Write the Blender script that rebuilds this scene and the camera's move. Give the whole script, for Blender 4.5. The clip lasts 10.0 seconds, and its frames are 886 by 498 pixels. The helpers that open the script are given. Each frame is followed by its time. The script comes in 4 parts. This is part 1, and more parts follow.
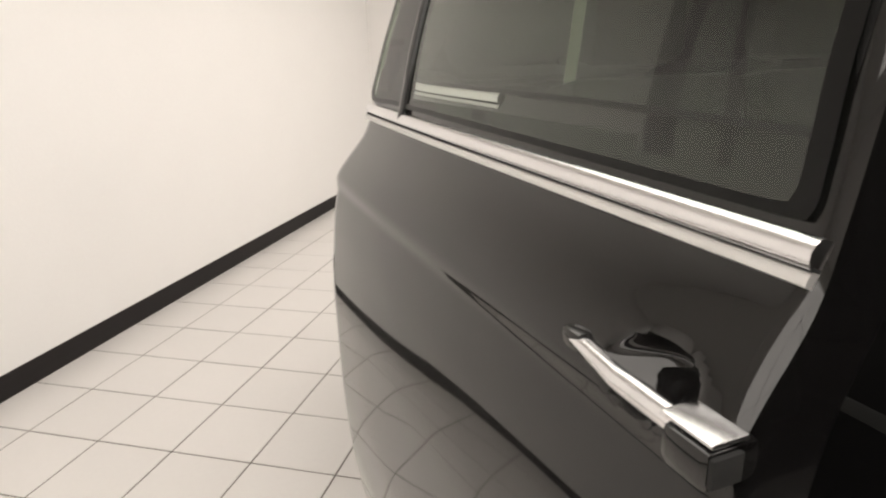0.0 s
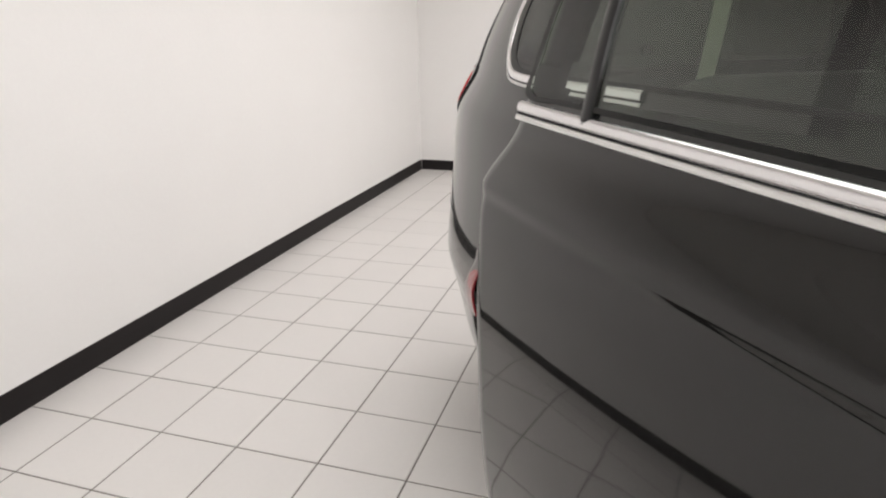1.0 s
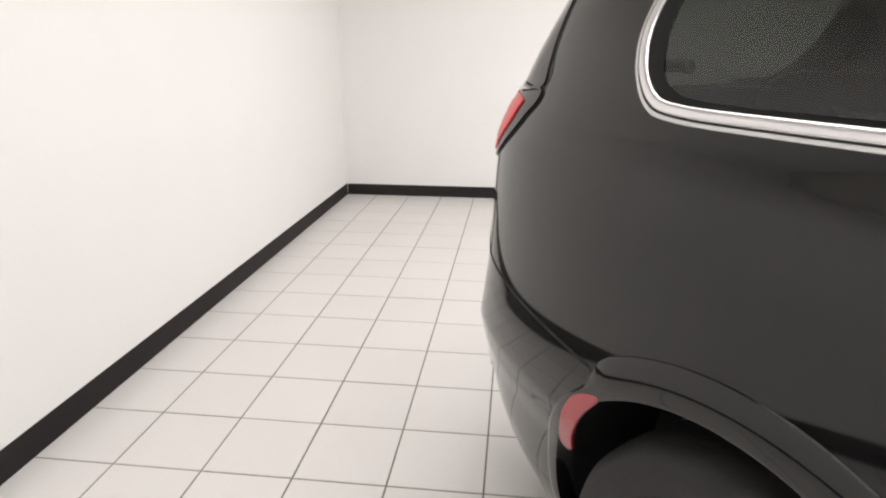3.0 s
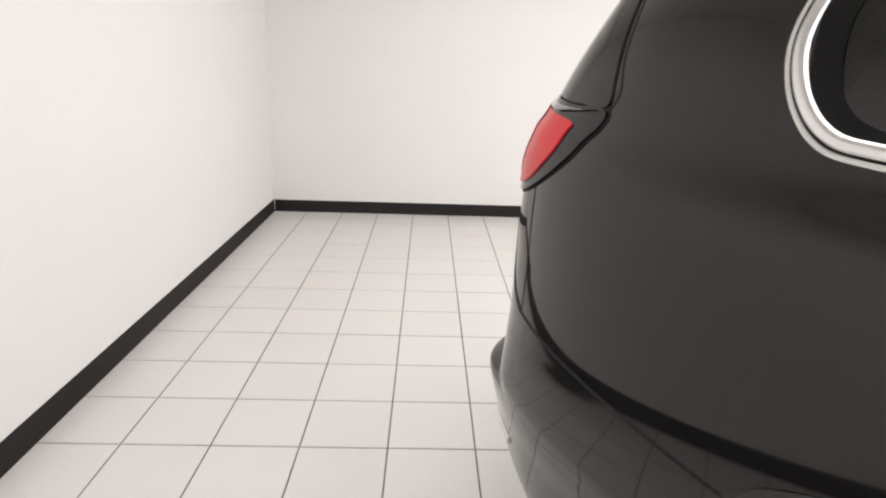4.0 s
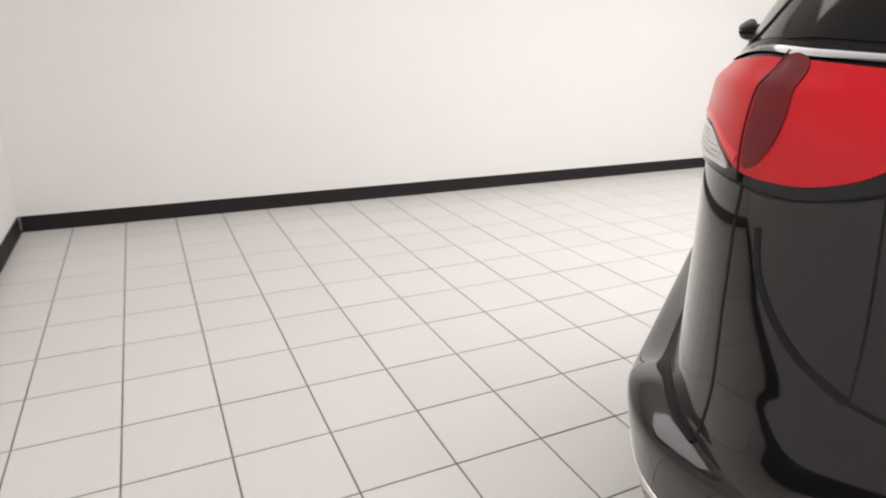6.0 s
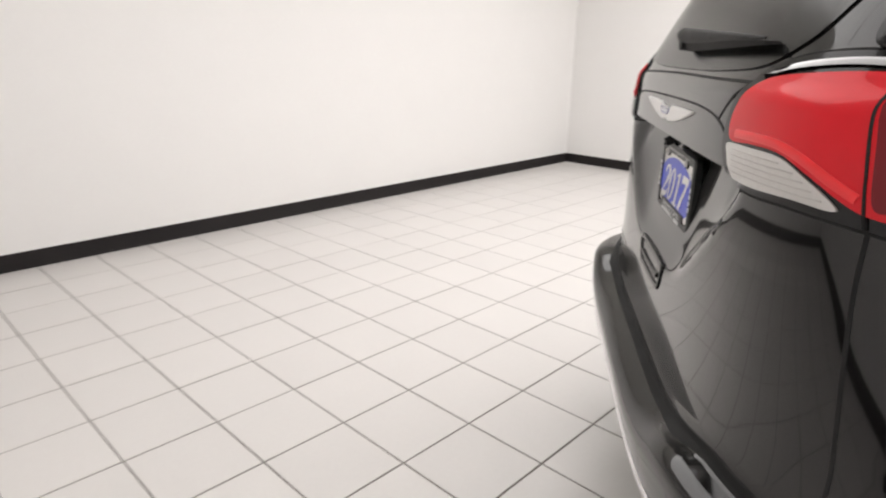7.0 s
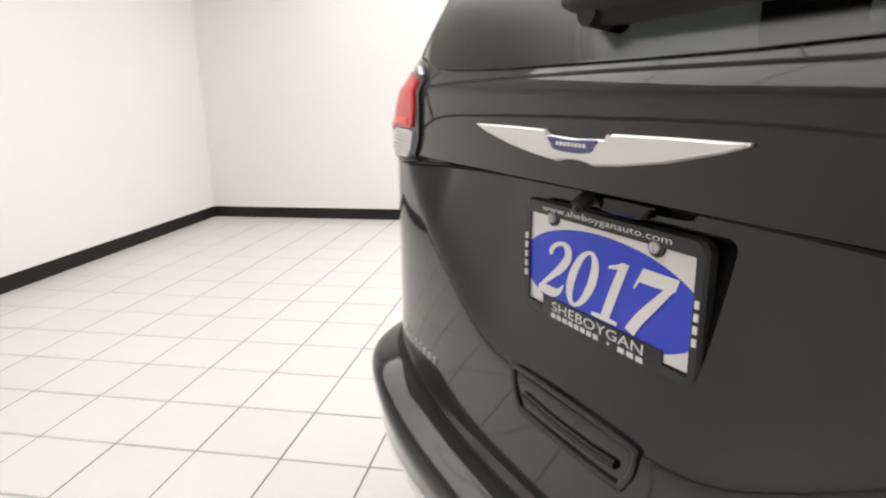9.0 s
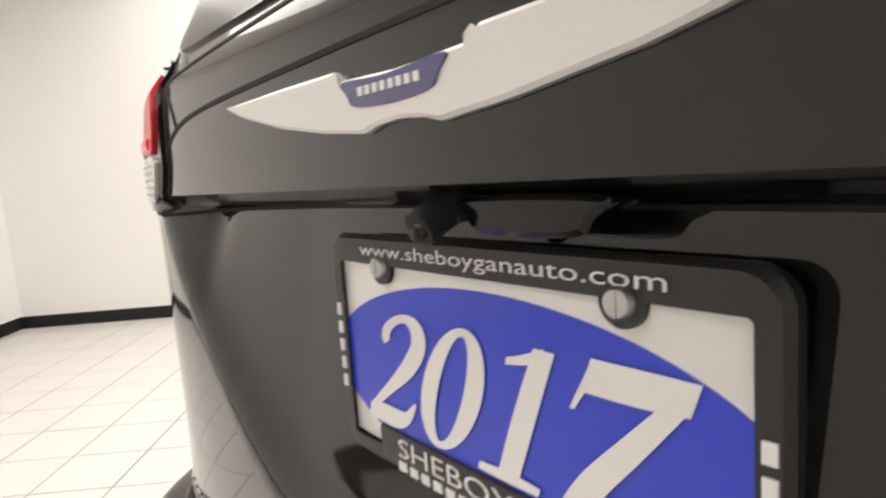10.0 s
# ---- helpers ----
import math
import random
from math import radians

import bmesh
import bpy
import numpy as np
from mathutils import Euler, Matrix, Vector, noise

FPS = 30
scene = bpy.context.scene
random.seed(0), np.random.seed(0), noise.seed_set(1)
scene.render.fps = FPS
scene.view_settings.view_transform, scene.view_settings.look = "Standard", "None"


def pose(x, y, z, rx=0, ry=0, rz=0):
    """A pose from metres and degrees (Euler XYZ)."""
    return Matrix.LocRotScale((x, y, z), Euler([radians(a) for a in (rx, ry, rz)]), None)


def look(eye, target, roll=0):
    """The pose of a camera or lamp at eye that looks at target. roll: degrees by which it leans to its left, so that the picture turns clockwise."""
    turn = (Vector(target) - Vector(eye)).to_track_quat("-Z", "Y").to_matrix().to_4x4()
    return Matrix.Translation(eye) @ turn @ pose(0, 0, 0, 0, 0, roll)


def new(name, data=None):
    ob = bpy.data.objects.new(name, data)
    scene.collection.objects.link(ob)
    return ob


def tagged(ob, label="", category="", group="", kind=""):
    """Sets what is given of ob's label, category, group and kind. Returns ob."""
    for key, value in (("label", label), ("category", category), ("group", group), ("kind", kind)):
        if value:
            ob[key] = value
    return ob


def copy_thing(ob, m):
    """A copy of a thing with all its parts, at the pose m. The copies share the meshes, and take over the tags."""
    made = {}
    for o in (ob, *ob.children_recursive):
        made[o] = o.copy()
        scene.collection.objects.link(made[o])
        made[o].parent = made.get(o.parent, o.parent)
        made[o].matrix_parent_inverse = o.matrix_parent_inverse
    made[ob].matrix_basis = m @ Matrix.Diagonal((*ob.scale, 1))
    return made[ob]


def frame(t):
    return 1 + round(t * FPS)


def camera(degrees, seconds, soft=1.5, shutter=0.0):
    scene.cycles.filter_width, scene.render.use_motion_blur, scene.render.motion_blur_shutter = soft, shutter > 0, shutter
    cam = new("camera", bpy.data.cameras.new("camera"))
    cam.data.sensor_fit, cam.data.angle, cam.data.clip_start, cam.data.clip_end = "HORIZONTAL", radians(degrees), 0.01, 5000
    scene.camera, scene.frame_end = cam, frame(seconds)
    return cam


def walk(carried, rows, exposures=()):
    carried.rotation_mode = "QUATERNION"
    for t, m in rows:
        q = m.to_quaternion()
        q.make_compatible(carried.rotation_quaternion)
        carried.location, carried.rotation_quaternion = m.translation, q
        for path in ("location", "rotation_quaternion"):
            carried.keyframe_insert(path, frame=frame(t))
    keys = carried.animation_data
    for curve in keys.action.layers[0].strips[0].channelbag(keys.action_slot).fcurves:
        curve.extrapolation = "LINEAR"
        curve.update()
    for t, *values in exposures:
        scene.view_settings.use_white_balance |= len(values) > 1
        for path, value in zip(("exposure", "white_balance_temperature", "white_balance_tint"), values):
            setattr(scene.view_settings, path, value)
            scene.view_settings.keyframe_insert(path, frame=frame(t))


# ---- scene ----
cam = camera(71.5, 10.0, soft=2.1, shutter=0.3)
PATH = [
    (0.0, (2.297, -6.110, 1.283), (1.825, -4.265, 0.683), -1.60),
    (0.5, (2.249, -6.131, 1.288), (1.672, -4.317, 0.678), -1.00),
    (1.0, (2.100, -6.047, 1.297), (1.549, -4.237, 0.651), -0.60),
    (1.5, (1.977, -5.932, 1.292), (1.490, -4.106, 0.638), 0.52),
    (2, (1.770, -5.826, 1.312), (1.523, -3.944, 0.683), 1.75),
    (2.5, (1.674, -5.725, 1.303), (1.452, -3.834, 0.690), 0.95),
    (3, (1.581, -5.540, 1.298), (1.361, -3.650, 0.684), 0.16),
    (3.2, (1.547, -5.482, 1.299), (1.335, -3.589, 0.688), 0.25),
    (4.3, (1.256, -5.082, 1.279), (1.413, -3.174, 0.699), 1.71),
    (4.5, (1.217, -5.003, 1.267), (1.412, -3.101, 0.680), 1.13),
    (5, (1.119, -4.771, 1.253), (1.420, -2.897, 0.622), 1.02),
    (5.2, (1.063, -4.682, 1.243), (1.419, -2.827, 0.586), 1.09),
    (6.3, (0.760, -4.286, 1.227), (1.742, -2.674, 0.567), 1.05),
    (6.5, (0.765, -4.177, 1.234), (1.823, -2.617, 0.567), 0.91),
    (7, (0.743, -3.944, 1.222), (2.115, -2.625, 0.607), 1.01),
    (7.5, (0.724, -3.693, 1.229), (2.407, -2.774, 0.659), 0.21),
    (8, (0.867, -3.524, 1.225), (2.644, -2.785, 0.679), 0.67),
    (8.5, (1.058, -3.401, 1.224), (2.890, -2.796, 0.696), 1.88),
    (9, (1.376, -3.304, 1.163), (3.283, -2.955, 0.671), -0.91),
    (9.5, (1.697, -3.292, 1.079), (3.659, -3.228, 0.695), -3.68),
    (10, (1.791, -3.332, 1.061), (3.773, -3.399, 0.805), -4.20),
]

walk(cam, [(t, look(eye, target, roll)) for t, eye, target, roll in PATH],
     exposures=[(0.0, 0.22, 7000, 10), (0.6, 0.12, 6500, 10), (1.5, 0.12, 6500, 10), (3.0, 0.32, 6500, 10), (4.5, 0.20, 6500, 10), (5.0, 0.20, 6500, 10), (6.5, 0.06, 6500, 10), (9.0, 0.10, 6500, 10), (10.0, 0.20, 6900, 10)])

# ---------------------------------------------------------------- world and lights
world = bpy.data.worlds.new("world")
scene.world = world
world.use_nodes = True
world.node_tree.nodes["Background"].inputs[0].default_value = (0.9, 0.95, 1.0, 1)
world.node_tree.nodes["Background"].inputs[1].default_value = 0.3
LIGHT = 2.3

# ---------------------------------------------------------------- materials
def material(name, color, rough=0.5, metal=0.0, grain=0.0, scale=40.0, bump=0.0, coat=0.0, vary=0.0, wear=0.0):
    """Principled material; grain and wear vary colour and gloss at two sizes, bump gives relief, vary shifts each piece."""
    m = bpy.data.materials.new(name)
    m.use_nodes = True
    nt = m.node_tree
    b = nt.nodes["Principled BSDF"]
    b.inputs["Roughness"].default_value = rough
    b.inputs["Metallic"].default_value = metal
    b.inputs["Coat Weight"].default_value = coat
    b.inputs["Coat Roughness"].default_value = 0.02
    b.inputs["Base Color"].default_value = (*color, 1)
    if grain or bump or vary or wear:
        tc = nt.nodes.new("ShaderNodeTexCoord")
        n1 = nt.nodes.new("ShaderNodeTexNoise")
        n1.inputs["Scale"].default_value = scale
        n1.inputs["Detail"].default_value = 4
        n2 = nt.nodes.new("ShaderNodeTexNoise")
        n2.inputs["Scale"].default_value = scale / 18
        n2.inputs["Detail"].default_value = 3
        geo = nt.nodes.new("ShaderNodeNewGeometry")
        for n in (n1, n2):
            nt.links.new(geo.outputs["Position"], n.inputs["Vector"])
        add = nt.nodes.new("ShaderNodeMath")
        add.operation = "MULTIPLY_ADD"
        nt.links.new(n1.outputs["Fac"], add.inputs[0])
        add.inputs[1].default_value = grain
        mad = nt.nodes.new("ShaderNodeMath")
        mad.operation = "MULTIPLY_ADD"
        nt.links.new(n2.outputs["Fac"], mad.inputs[0])
        mad.inputs[1].default_value = wear
        mad.inputs[2].default_value = 1 - 0.5 * (grain + wear)
        nt.links.new(mad.outputs[0], add.inputs[2])
        val = add.outputs[0]
        if vary:
            oi = nt.nodes.new("ShaderNodeObjectInfo")
            mv = nt.nodes.new("ShaderNodeMath")
            mv.operation = "MULTIPLY_ADD"
            nt.links.new(oi.outputs["Random"], mv.inputs[0])
            mv.inputs[1].default_value = vary
            nt.links.new(val, mv.inputs[2])
            val = mv.outputs[0]
        mul = nt.nodes.new("ShaderNodeVectorMath")
        mul.operation = "SCALE"
        mul.inputs[0].default_value = color
        nt.links.new(val, mul.inputs["Scale"])
        nt.links.new(mul.outputs[0], b.inputs["Base Color"])
        if grain or wear:
            mr = nt.nodes.new("ShaderNodeMath")
            mr.operation = "MULTIPLY_ADD"
            nt.links.new(n2.outputs["Fac"], mr.inputs[0])
            mr.inputs[1].default_value = 0.25 * rough
            mr.inputs[2].default_value = rough * 0.875
            nt.links.new(mr.outputs[0], b.inputs["Roughness"])
        if bump:
            bn = nt.nodes.new("ShaderNodeBump")
            bn.inputs["Strength"].default_value = bump
            bn.inputs["Distance"].default_value = 0.004
            nt.links.new(n1.outputs["Fac"], bn.inputs["Height"])
            nt.links.new(bn.outputs[0], b.inputs["Normal"])
    return m


def emitter(name, color, strength):
    m = bpy.data.materials.new(name)
    m.use_nodes = True
    b = m.node_tree.nodes["Principled BSDF"]
    b.inputs["Base Color"].default_value = (0.8, 0.8, 0.8, 1)
    b.inputs["Emission Color"].default_value = (*color, 1)
    b.inputs["Emission Strength"].default_value = strength
    return m


def glass_material(name, tint, clear=0.5, rough=0.02):
    """Tinted car glass: a clear tinted layer under a glossy face."""
    m = bpy.data.materials.new(name)
    m.use_nodes = True
    nt = m.node_tree
    out = nt.nodes["Material Output"]
    nt.nodes.remove(nt.nodes["Principled BSDF"])
    tr = nt.nodes.new("ShaderNodeBsdfTransparent")
    tr.inputs[0].default_value = (*[c * clear for c in tint], 1)
    gl = nt.nodes.new("ShaderNodeBsdfGlossy")
    gl.inputs["Roughness"].default_value = rough
    lw = nt.nodes.new("ShaderNodeLayerWeight")
    lw.inputs[0].default_value = 0.5
    pw = nt.nodes.new("ShaderNodeMath")
    pw.operation = "POWER"
    pw.inputs[1].default_value = 5.0
    nt.links.new(lw.outputs["Facing"], pw.inputs[0])
    ma = nt.nodes.new("ShaderNodeMath")
    ma.operation = "MULTIPLY_ADD"
    ma.inputs[1].default_value = 0.9
    ma.inputs[2].default_value = 0.07
    nt.links.new(pw.outputs[0], ma.inputs[0])
    mix = nt.nodes.new("ShaderNodeMixShader")
    nt.links.new(ma.outputs[0], mix.inputs[0])
    nt.links.new(tr.outputs[0], mix.inputs[1])
    nt.links.new(gl.outputs[0], mix.inputs[2])
    nt.links.new(mix.outputs[0], out.inputs[0])
    return m


PAINT = material("black_clearcoat_paint", (0.0035, 0.0032, 0.0033), 0.5, 0.0, 0.3, 1500, 0, coat=1.0)
PAINT.node_tree.nodes["Principled BSDF"].inputs["Specular IOR Level"].default_value = 0.05
PAINT.node_tree.nodes["Principled BSDF"].inputs["Coat IOR"].default_value = 1.53
PAINT.node_tree.nodes["Principled BSDF"].inputs["Coat Roughness"].default_value = 0.045
WALL = material("white_wall_paint", (0.83, 0.815, 0.80), 0.7, 0, 0.03, 60, 0.12, wear=0.03)
CEIL = material("ceiling_board", (0.78, 0.77, 0.74), 0.9, 0, 0.12, 120, 0.4)
TILE = material("glazed_floor_tile", (0.665, 0.642, 0.622), 0.34, 0, 0.05, 55, 0.06, vary=0.035, wear=0.06)
GROUT = material("grey_grout", (0.17, 0.155, 0.14), 0.9, 0, 0.3, 150, 0.4, wear=0.3)
BASE = material("dark_brown_vinyl", (0.014, 0.0115, 0.0115), 0.55, 0, 0.2, 90, 0.1, wear=0.2)
BASE.node_tree.nodes["Principled BSDF"].inputs["Specular IOR Level"].default_value = 0.22
TRIM = material("brown_ceiling_angle", (0.11, 0.09, 0.08), 0.6, 0, 0.2, 90, 0.1, wear=0.2)
CHROME = material("satin_chrome", (0.84, 0.83, 0.84), 0.21, 1.0, 0.05, 200, 0, wear=0.05)
BADGE = material("matt_silver", (0.72, 0.71, 0.70), 0.38, 0.75, 0.06, 700, 0.05)
GLOSS_BLACK = material("gloss_black_trim", (0.005, 0.005, 0.0055), 0.08, 0, 0.1, 300)
GLOSS_BLACK.node_tree.nodes["Principled BSDF"].inputs["IOR"].default_value = 1.42
FRIT = material("black_glass_edge", (0.004, 0.004, 0.004), 0.3, 0, 0.1, 300)
FRIT.node_tree.nodes["Principled BSDF"].inputs["Specular IOR Level"].default_value = 0.2
# near-black of seams and rubber; also paints the shade above the bumper's shelf
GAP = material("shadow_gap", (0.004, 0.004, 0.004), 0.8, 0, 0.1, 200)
RUBBER = material("tyre_rubber", (0.022, 0.021, 0.021), 0.75, 0, 0.3, 120, 0.35, wear=0.3)
PLASTIC = material("black_plastic", (0.013, 0.013, 0.0135), 0.6, 0, 0.3, 600, 0.25, wear=0.2)
PLASTIC.node_tree.nodes["Principled BSDF"].inputs["Specular IOR Level"].default_value = 0.3
FRAME_BLACK = material("black_frame_plastic", (0.02, 0.02, 0.021), 0.4, 0, 0.2, 500, 0.15)
ALLOY = material("painted_alloy", (0.74, 0.74, 0.74), 0.3, 0.35, 0.05, 300, 0, wear=0.05)
DARK_METAL = material("dark_brake_metal", (0.05, 0.05, 0.05), 0.5, 0.8, 0.3, 90, 0.2, wear=0.3)
RED = material("red_lens", (0.66, 0.010, 0.020), 0.3, 0, 0.05, 60, 0, coat=0.35, wear=0.15)
RED.node_tree.nodes["Principled BSDF"].inputs["Specular IOR Level"].default_value = 0.15
BRIGHT_RED = material("bright_red_lens", (0.85, 0.018, 0.026), 0.3, 0, 0.05, 60, 0, coat=0.35)
RIB = material("grey_lens_rib", (0.38, 0.36, 0.34), 0.3, 0.2, 0.1, 90, 0, coat=0.5)
DARK_RED = material("dark_red_lens", (0.17, 0.012, 0.018), 0.35, 0, 0.05, 60, 0, coat=0.2)
DARK_RED.node_tree.nodes["Principled BSDF"].inputs["Specular IOR Level"].default_value = 0.15
CLEAR = material("clear_ribbed_lens", (0.62, 0.60, 0.58), 0.2, 0.2, 0.15, 90, 0.25, coat=0.6)
SMOKE = material("smoked_lens", (0.008, 0.008, 0.009), 0.08, 0, 0.1, 60, 0)
SMOKE.node_tree.nodes["Principled BSDF"].inputs["IOR"].default_value = 1.4
CLEAR_RIM = material("clear_smoked_rim", (0.03, 0.028, 0.03), 0.15, 0, 0.1, 60, 0, coat=1.0)
CLEAR_RIM.node_tree.nodes["Principled BSDF"].inputs["Coat IOR"].default_value = 1.7
REFLECTOR = material("red_reflector", (0.36, 0.02, 0.03), 0.25, 0, 0.2, 400, 0.3, coat=0.6)
BLUE = material("blue_print", (0.022, 0.052, 0.60), 0.35, 0, 0.03, 200, coat=0.15)
WHITE = material("white_plate", (0.80, 0.79, 0.77), 0.3, 0, 0.03, 200, coat=0.4)
LETTER = material("pale_grey_print", (0.78, 0.78, 0.78), 0.5, 0, 0.05, 300)
ENAMEL = material("dark_blue_enamel", (0.03, 0.035, 0.16), 0.2, 0, 0.05, 200, coat=0.8)
STEEL = material("zinc_screw", (0.5, 0.5, 0.5), 0.35, 1.0, 0.2, 200, 0.2)
FABRIC = material("dark_grey_seat_cloth", (0.07, 0.068, 0.066), 0.9, 0, 0.4, 250, 0.5, wear=0.2)
BELT = material("pale_belt_webbing", (0.42, 0.40, 0.35), 0.8, 0, 0.2, 400, 0.3)
CABIN = material("dark_cabin_trim", (0.07, 0.07, 0.072), 0.7, 0, 0.3, 100, 0.3, wear=0.3)
GLASS = glass_material("privacy_glass", (0.84, 0.93, 0.84), 0.78)
REAR_GLASS = glass_material("rear_privacy_glass", (0.8, 0.84, 0.82), 0.06, 0.26)
PANEL = emitter("light_diffuser", (1.0, 0.972, 0.955), LIGHT)
WHITE_METAL = material("white_enamel_metal", (0.75, 0.75, 0.74), 0.4, 0, 0.05, 90, wear=0.05)


# ---------------------------------------------------------------- mesh helpers
def part(name, bm, mat, parent=None, label="", smooth=True):
    me = bpy.data.meshes.new(name)
    bmesh.ops.recalc_face_normals(bm, faces=bm.faces)
    bm.to_mesh(me)
    bm.free()
    me.materials.append(mat)
    if smooth:
        for p in me.polygons:
            p.use_smooth = True
        me.set_sharp_from_angle(angle=radians(38))
    ob = new(name, me)
    ob.parent = parent
    if label:
        tagged(ob, label)
    return ob


def box(bm, lo, hi, bevel=0.0):
    m = Matrix.LocRotScale([(a + b) / 2 for a, b in zip(lo, hi)], None, [b - a for a, b in zip(lo, hi)])
    made = bmesh.ops.create_cube(bm, size=1, matrix=m)["verts"]
    if bevel:
        edges = {e for v in made for e in v.link_edges}
        bmesh.ops.bevel(bm, geom=list(edges), offset=bevel, segments=2, affect="EDGES", profile=0.6)
    return bm


def box_part(name, lo, hi, mat, parent=None, label="", bevel=0.0):
    return part(name, box(bmesh.new(), lo, hi, bevel), mat, parent, label)


def hermite(table, z):
    """Smooth curve through a short table of (z, value), with slopes limited so that it never overshoots."""
    zs = [a for a, _ in table]
    vs = [b for _, b in table]
    if z <= zs[0]:
        return vs[0]
    if z >= zs[-1]:
        return vs[-1]
    i = max(k for k in range(len(zs) - 1) if zs[k] <= z)
    d = [(vs[k + 1] - vs[k]) / (zs[k + 1] - zs[k]) for k in range(len(zs) - 1)]

    def slope(k):
        if k == 0:
            return d[0]
        if k == len(zs) - 1:
            return d[-1]
        return 0.0 if d[k - 1] * d[k] <= 0 else 2 * d[k - 1] * d[k] / (d[k - 1] + d[k])

    h = zs[i + 1] - zs[i]
    t = (z - zs[i]) / h
    m0, m1 = slope(i) * h, slope(i + 1) * h
    return (2 * t**3 - 3 * t**2 + 1) * vs[i] + (t**3 - 2 * t**2 + t) * m0 + (3 * t**2 - 2 * t**3) * vs[i + 1] + (t**3 - t**2) * m1


def spline(points, n, closed=False):
    """n points along a Catmull-Rom curve through the given ones."""
    pts = [Vector(p) for p in points]
    k = len(pts)
    segs = k if closed else k - 1
    out = []
    for q in range(n):
        u = q / (n if closed else n - 1) * segs
        i = min(int(u), segs - 1)
        t = u - i
        g = (lambda j: pts[j % k]) if closed else (lambda j: pts[max(0, min(k - 1, j))])
        p0, p1, p2, p3 = g(i - 1), g(i), g(i + 1), g(i + 2)
        out.append(0.5 * (2 * p1 + (p2 - p0) * t + (2 * p0 - 5 * p1 + 4 * p2 - p3) * t * t + (3 * p1 - p0 - 3 * p2 + p3) * t**3))
    return out


# ---------------------------------------------------------------- room
T = 0.305
X0, X1, Y0, Y1, H = 0.014, 6.946, -9.3, 0.038, 2.82


def wall(name, lo, hi, label):
    return tagged(box_part(name, lo, hi, WALL), label, "wall", kind="structure")


wall("wall_west", (X0 - 0.12, Y0 - 0.12, -0.1), (X0, Y1 + 0.12, H + 0.3), "plain white painted side wall with a dark baseboard")
wall("wall_north", (X0, Y1, -0.1), (X1, Y1 + 0.12, H + 0.3), "plain white painted end wall with a dark baseboard")
wall("wall_east", (X1, Y0 - 0.12, -0.1), (X1 + 0.12, Y1 + 0.12, H + 0.3), "plain white painted side wall of the showroom")
wall("wall_south", (X0, Y0 - 0.12, -0.1), (X1, Y0, H + 0.3), "plain white painted wall closing the showroom")


def baseboard(name, a, b, inward):
    """Vinyl cove base 10 cm high with a rounded top edge and a small toe."""
    bm = bmesh.new()
    prof = [(0.001, 0.0), (0.012, 0.0), (0.011, 0.006), (0.007, 0.014), (0.006, 0.094), (0.004, 0.100), (0.001, 0.101)]
    rows = []
    for p in (a, b):
        rows.append([bm.verts.new((p[0] + inward[0] * d, p[1] + inward[1] * d, z)) for d, z in prof])
    for k in range(len(prof) - 1):
        bm.faces.new((rows[0][k], rows[1][k], rows[1][k + 1], rows[0][k + 1]))
    for r in rows:
        bm.faces.new(r)
    return tagged(part(name, bm, BASE), "dark brown vinyl cove baseboard along the white wall", "baseboard", kind="structure")


baseboard("baseboard", (X0, Y0), (X0, Y1), (1, 0))
baseboard("baseboard", (X0 + 0.013, Y1), (X1 - 0.013, Y1), (0, -1))
baseboard("baseboard", (X1, Y0), (X1, Y1), (-1, 0))
baseboard("baseboard", (X0 + 0.013, Y0), (X1 - 0.013, Y0), (0, 1))

ceiling = bmesh.new()
box(ceiling, (X0, Y0, H), (X1, Y1, H + 0.1))
for i in range(1, 12):
    x = X0 + i * 0.61
    box(ceiling, (x - 0.012, Y0, H - 0.006), (x + 0.012, Y1, H + 0.002))
for j in range(1, 8):
    y = Y1 - j * 1.22
    box(ceiling, (X0, y - 0.012, H - 0.0065), (X1, y + 0.012, H + 0.002))
tagged(part("ceiling", ceiling, CEIL, smooth=False), "white suspended ceiling of boards in a metal grid", "ceiling", kind="structure")
trim = bmesh.new()
for lo, hi in (((X0, Y1 - 0.014, H - 0.010), (X1 - 0.015, Y1, H - 0.001)), ((X1 - 0.014, Y0, H - 0.010), (X1, Y1, H - 0.001))):
    box(trim, lo, hi)
tagged(part("trim", trim, TRIM), "dark angle trim where the wall meets the ceiling", "trim", kind="structure")


def ceiling_light():
    lamp = tagged(new("ceiling_light"), "recessed white ceiling light with a glowing diffuser", "light", "ceiling lights")
    bm = bmesh.new()
    for lo, hi in (((-0.303, -0.608, -0.012), (-0.299, 0.608, 0)), ((0.299, -0.608, -0.012), (0.303, 0.608, 0)),
                   ((-0.299, -0.608, -0.012), (0.299, -0.604, 0)), ((-0.299, 0.604, -0.012), (0.299, 0.608, 0))):
        box(bm, lo, hi)
    part("frame", bm, WHITE_METAL, lamp)
    box_part("diffuser", (-0.299, -0.604, -0.010), (0.299, 0.604, -0.001), PANEL, lamp)
    return lamp


spots = [(X0 + 0.61 * (i + 0.5), Y1 - 1.22 * (j + 0.5)) for i in range(2, 11) for j in range(1, 7)]
first = ceiling_light()
first.location = (*spots[0], H - 0.008)
for x, y in spots[1:]:
    copy_thing(first, pose(x, y, H - 0.008))

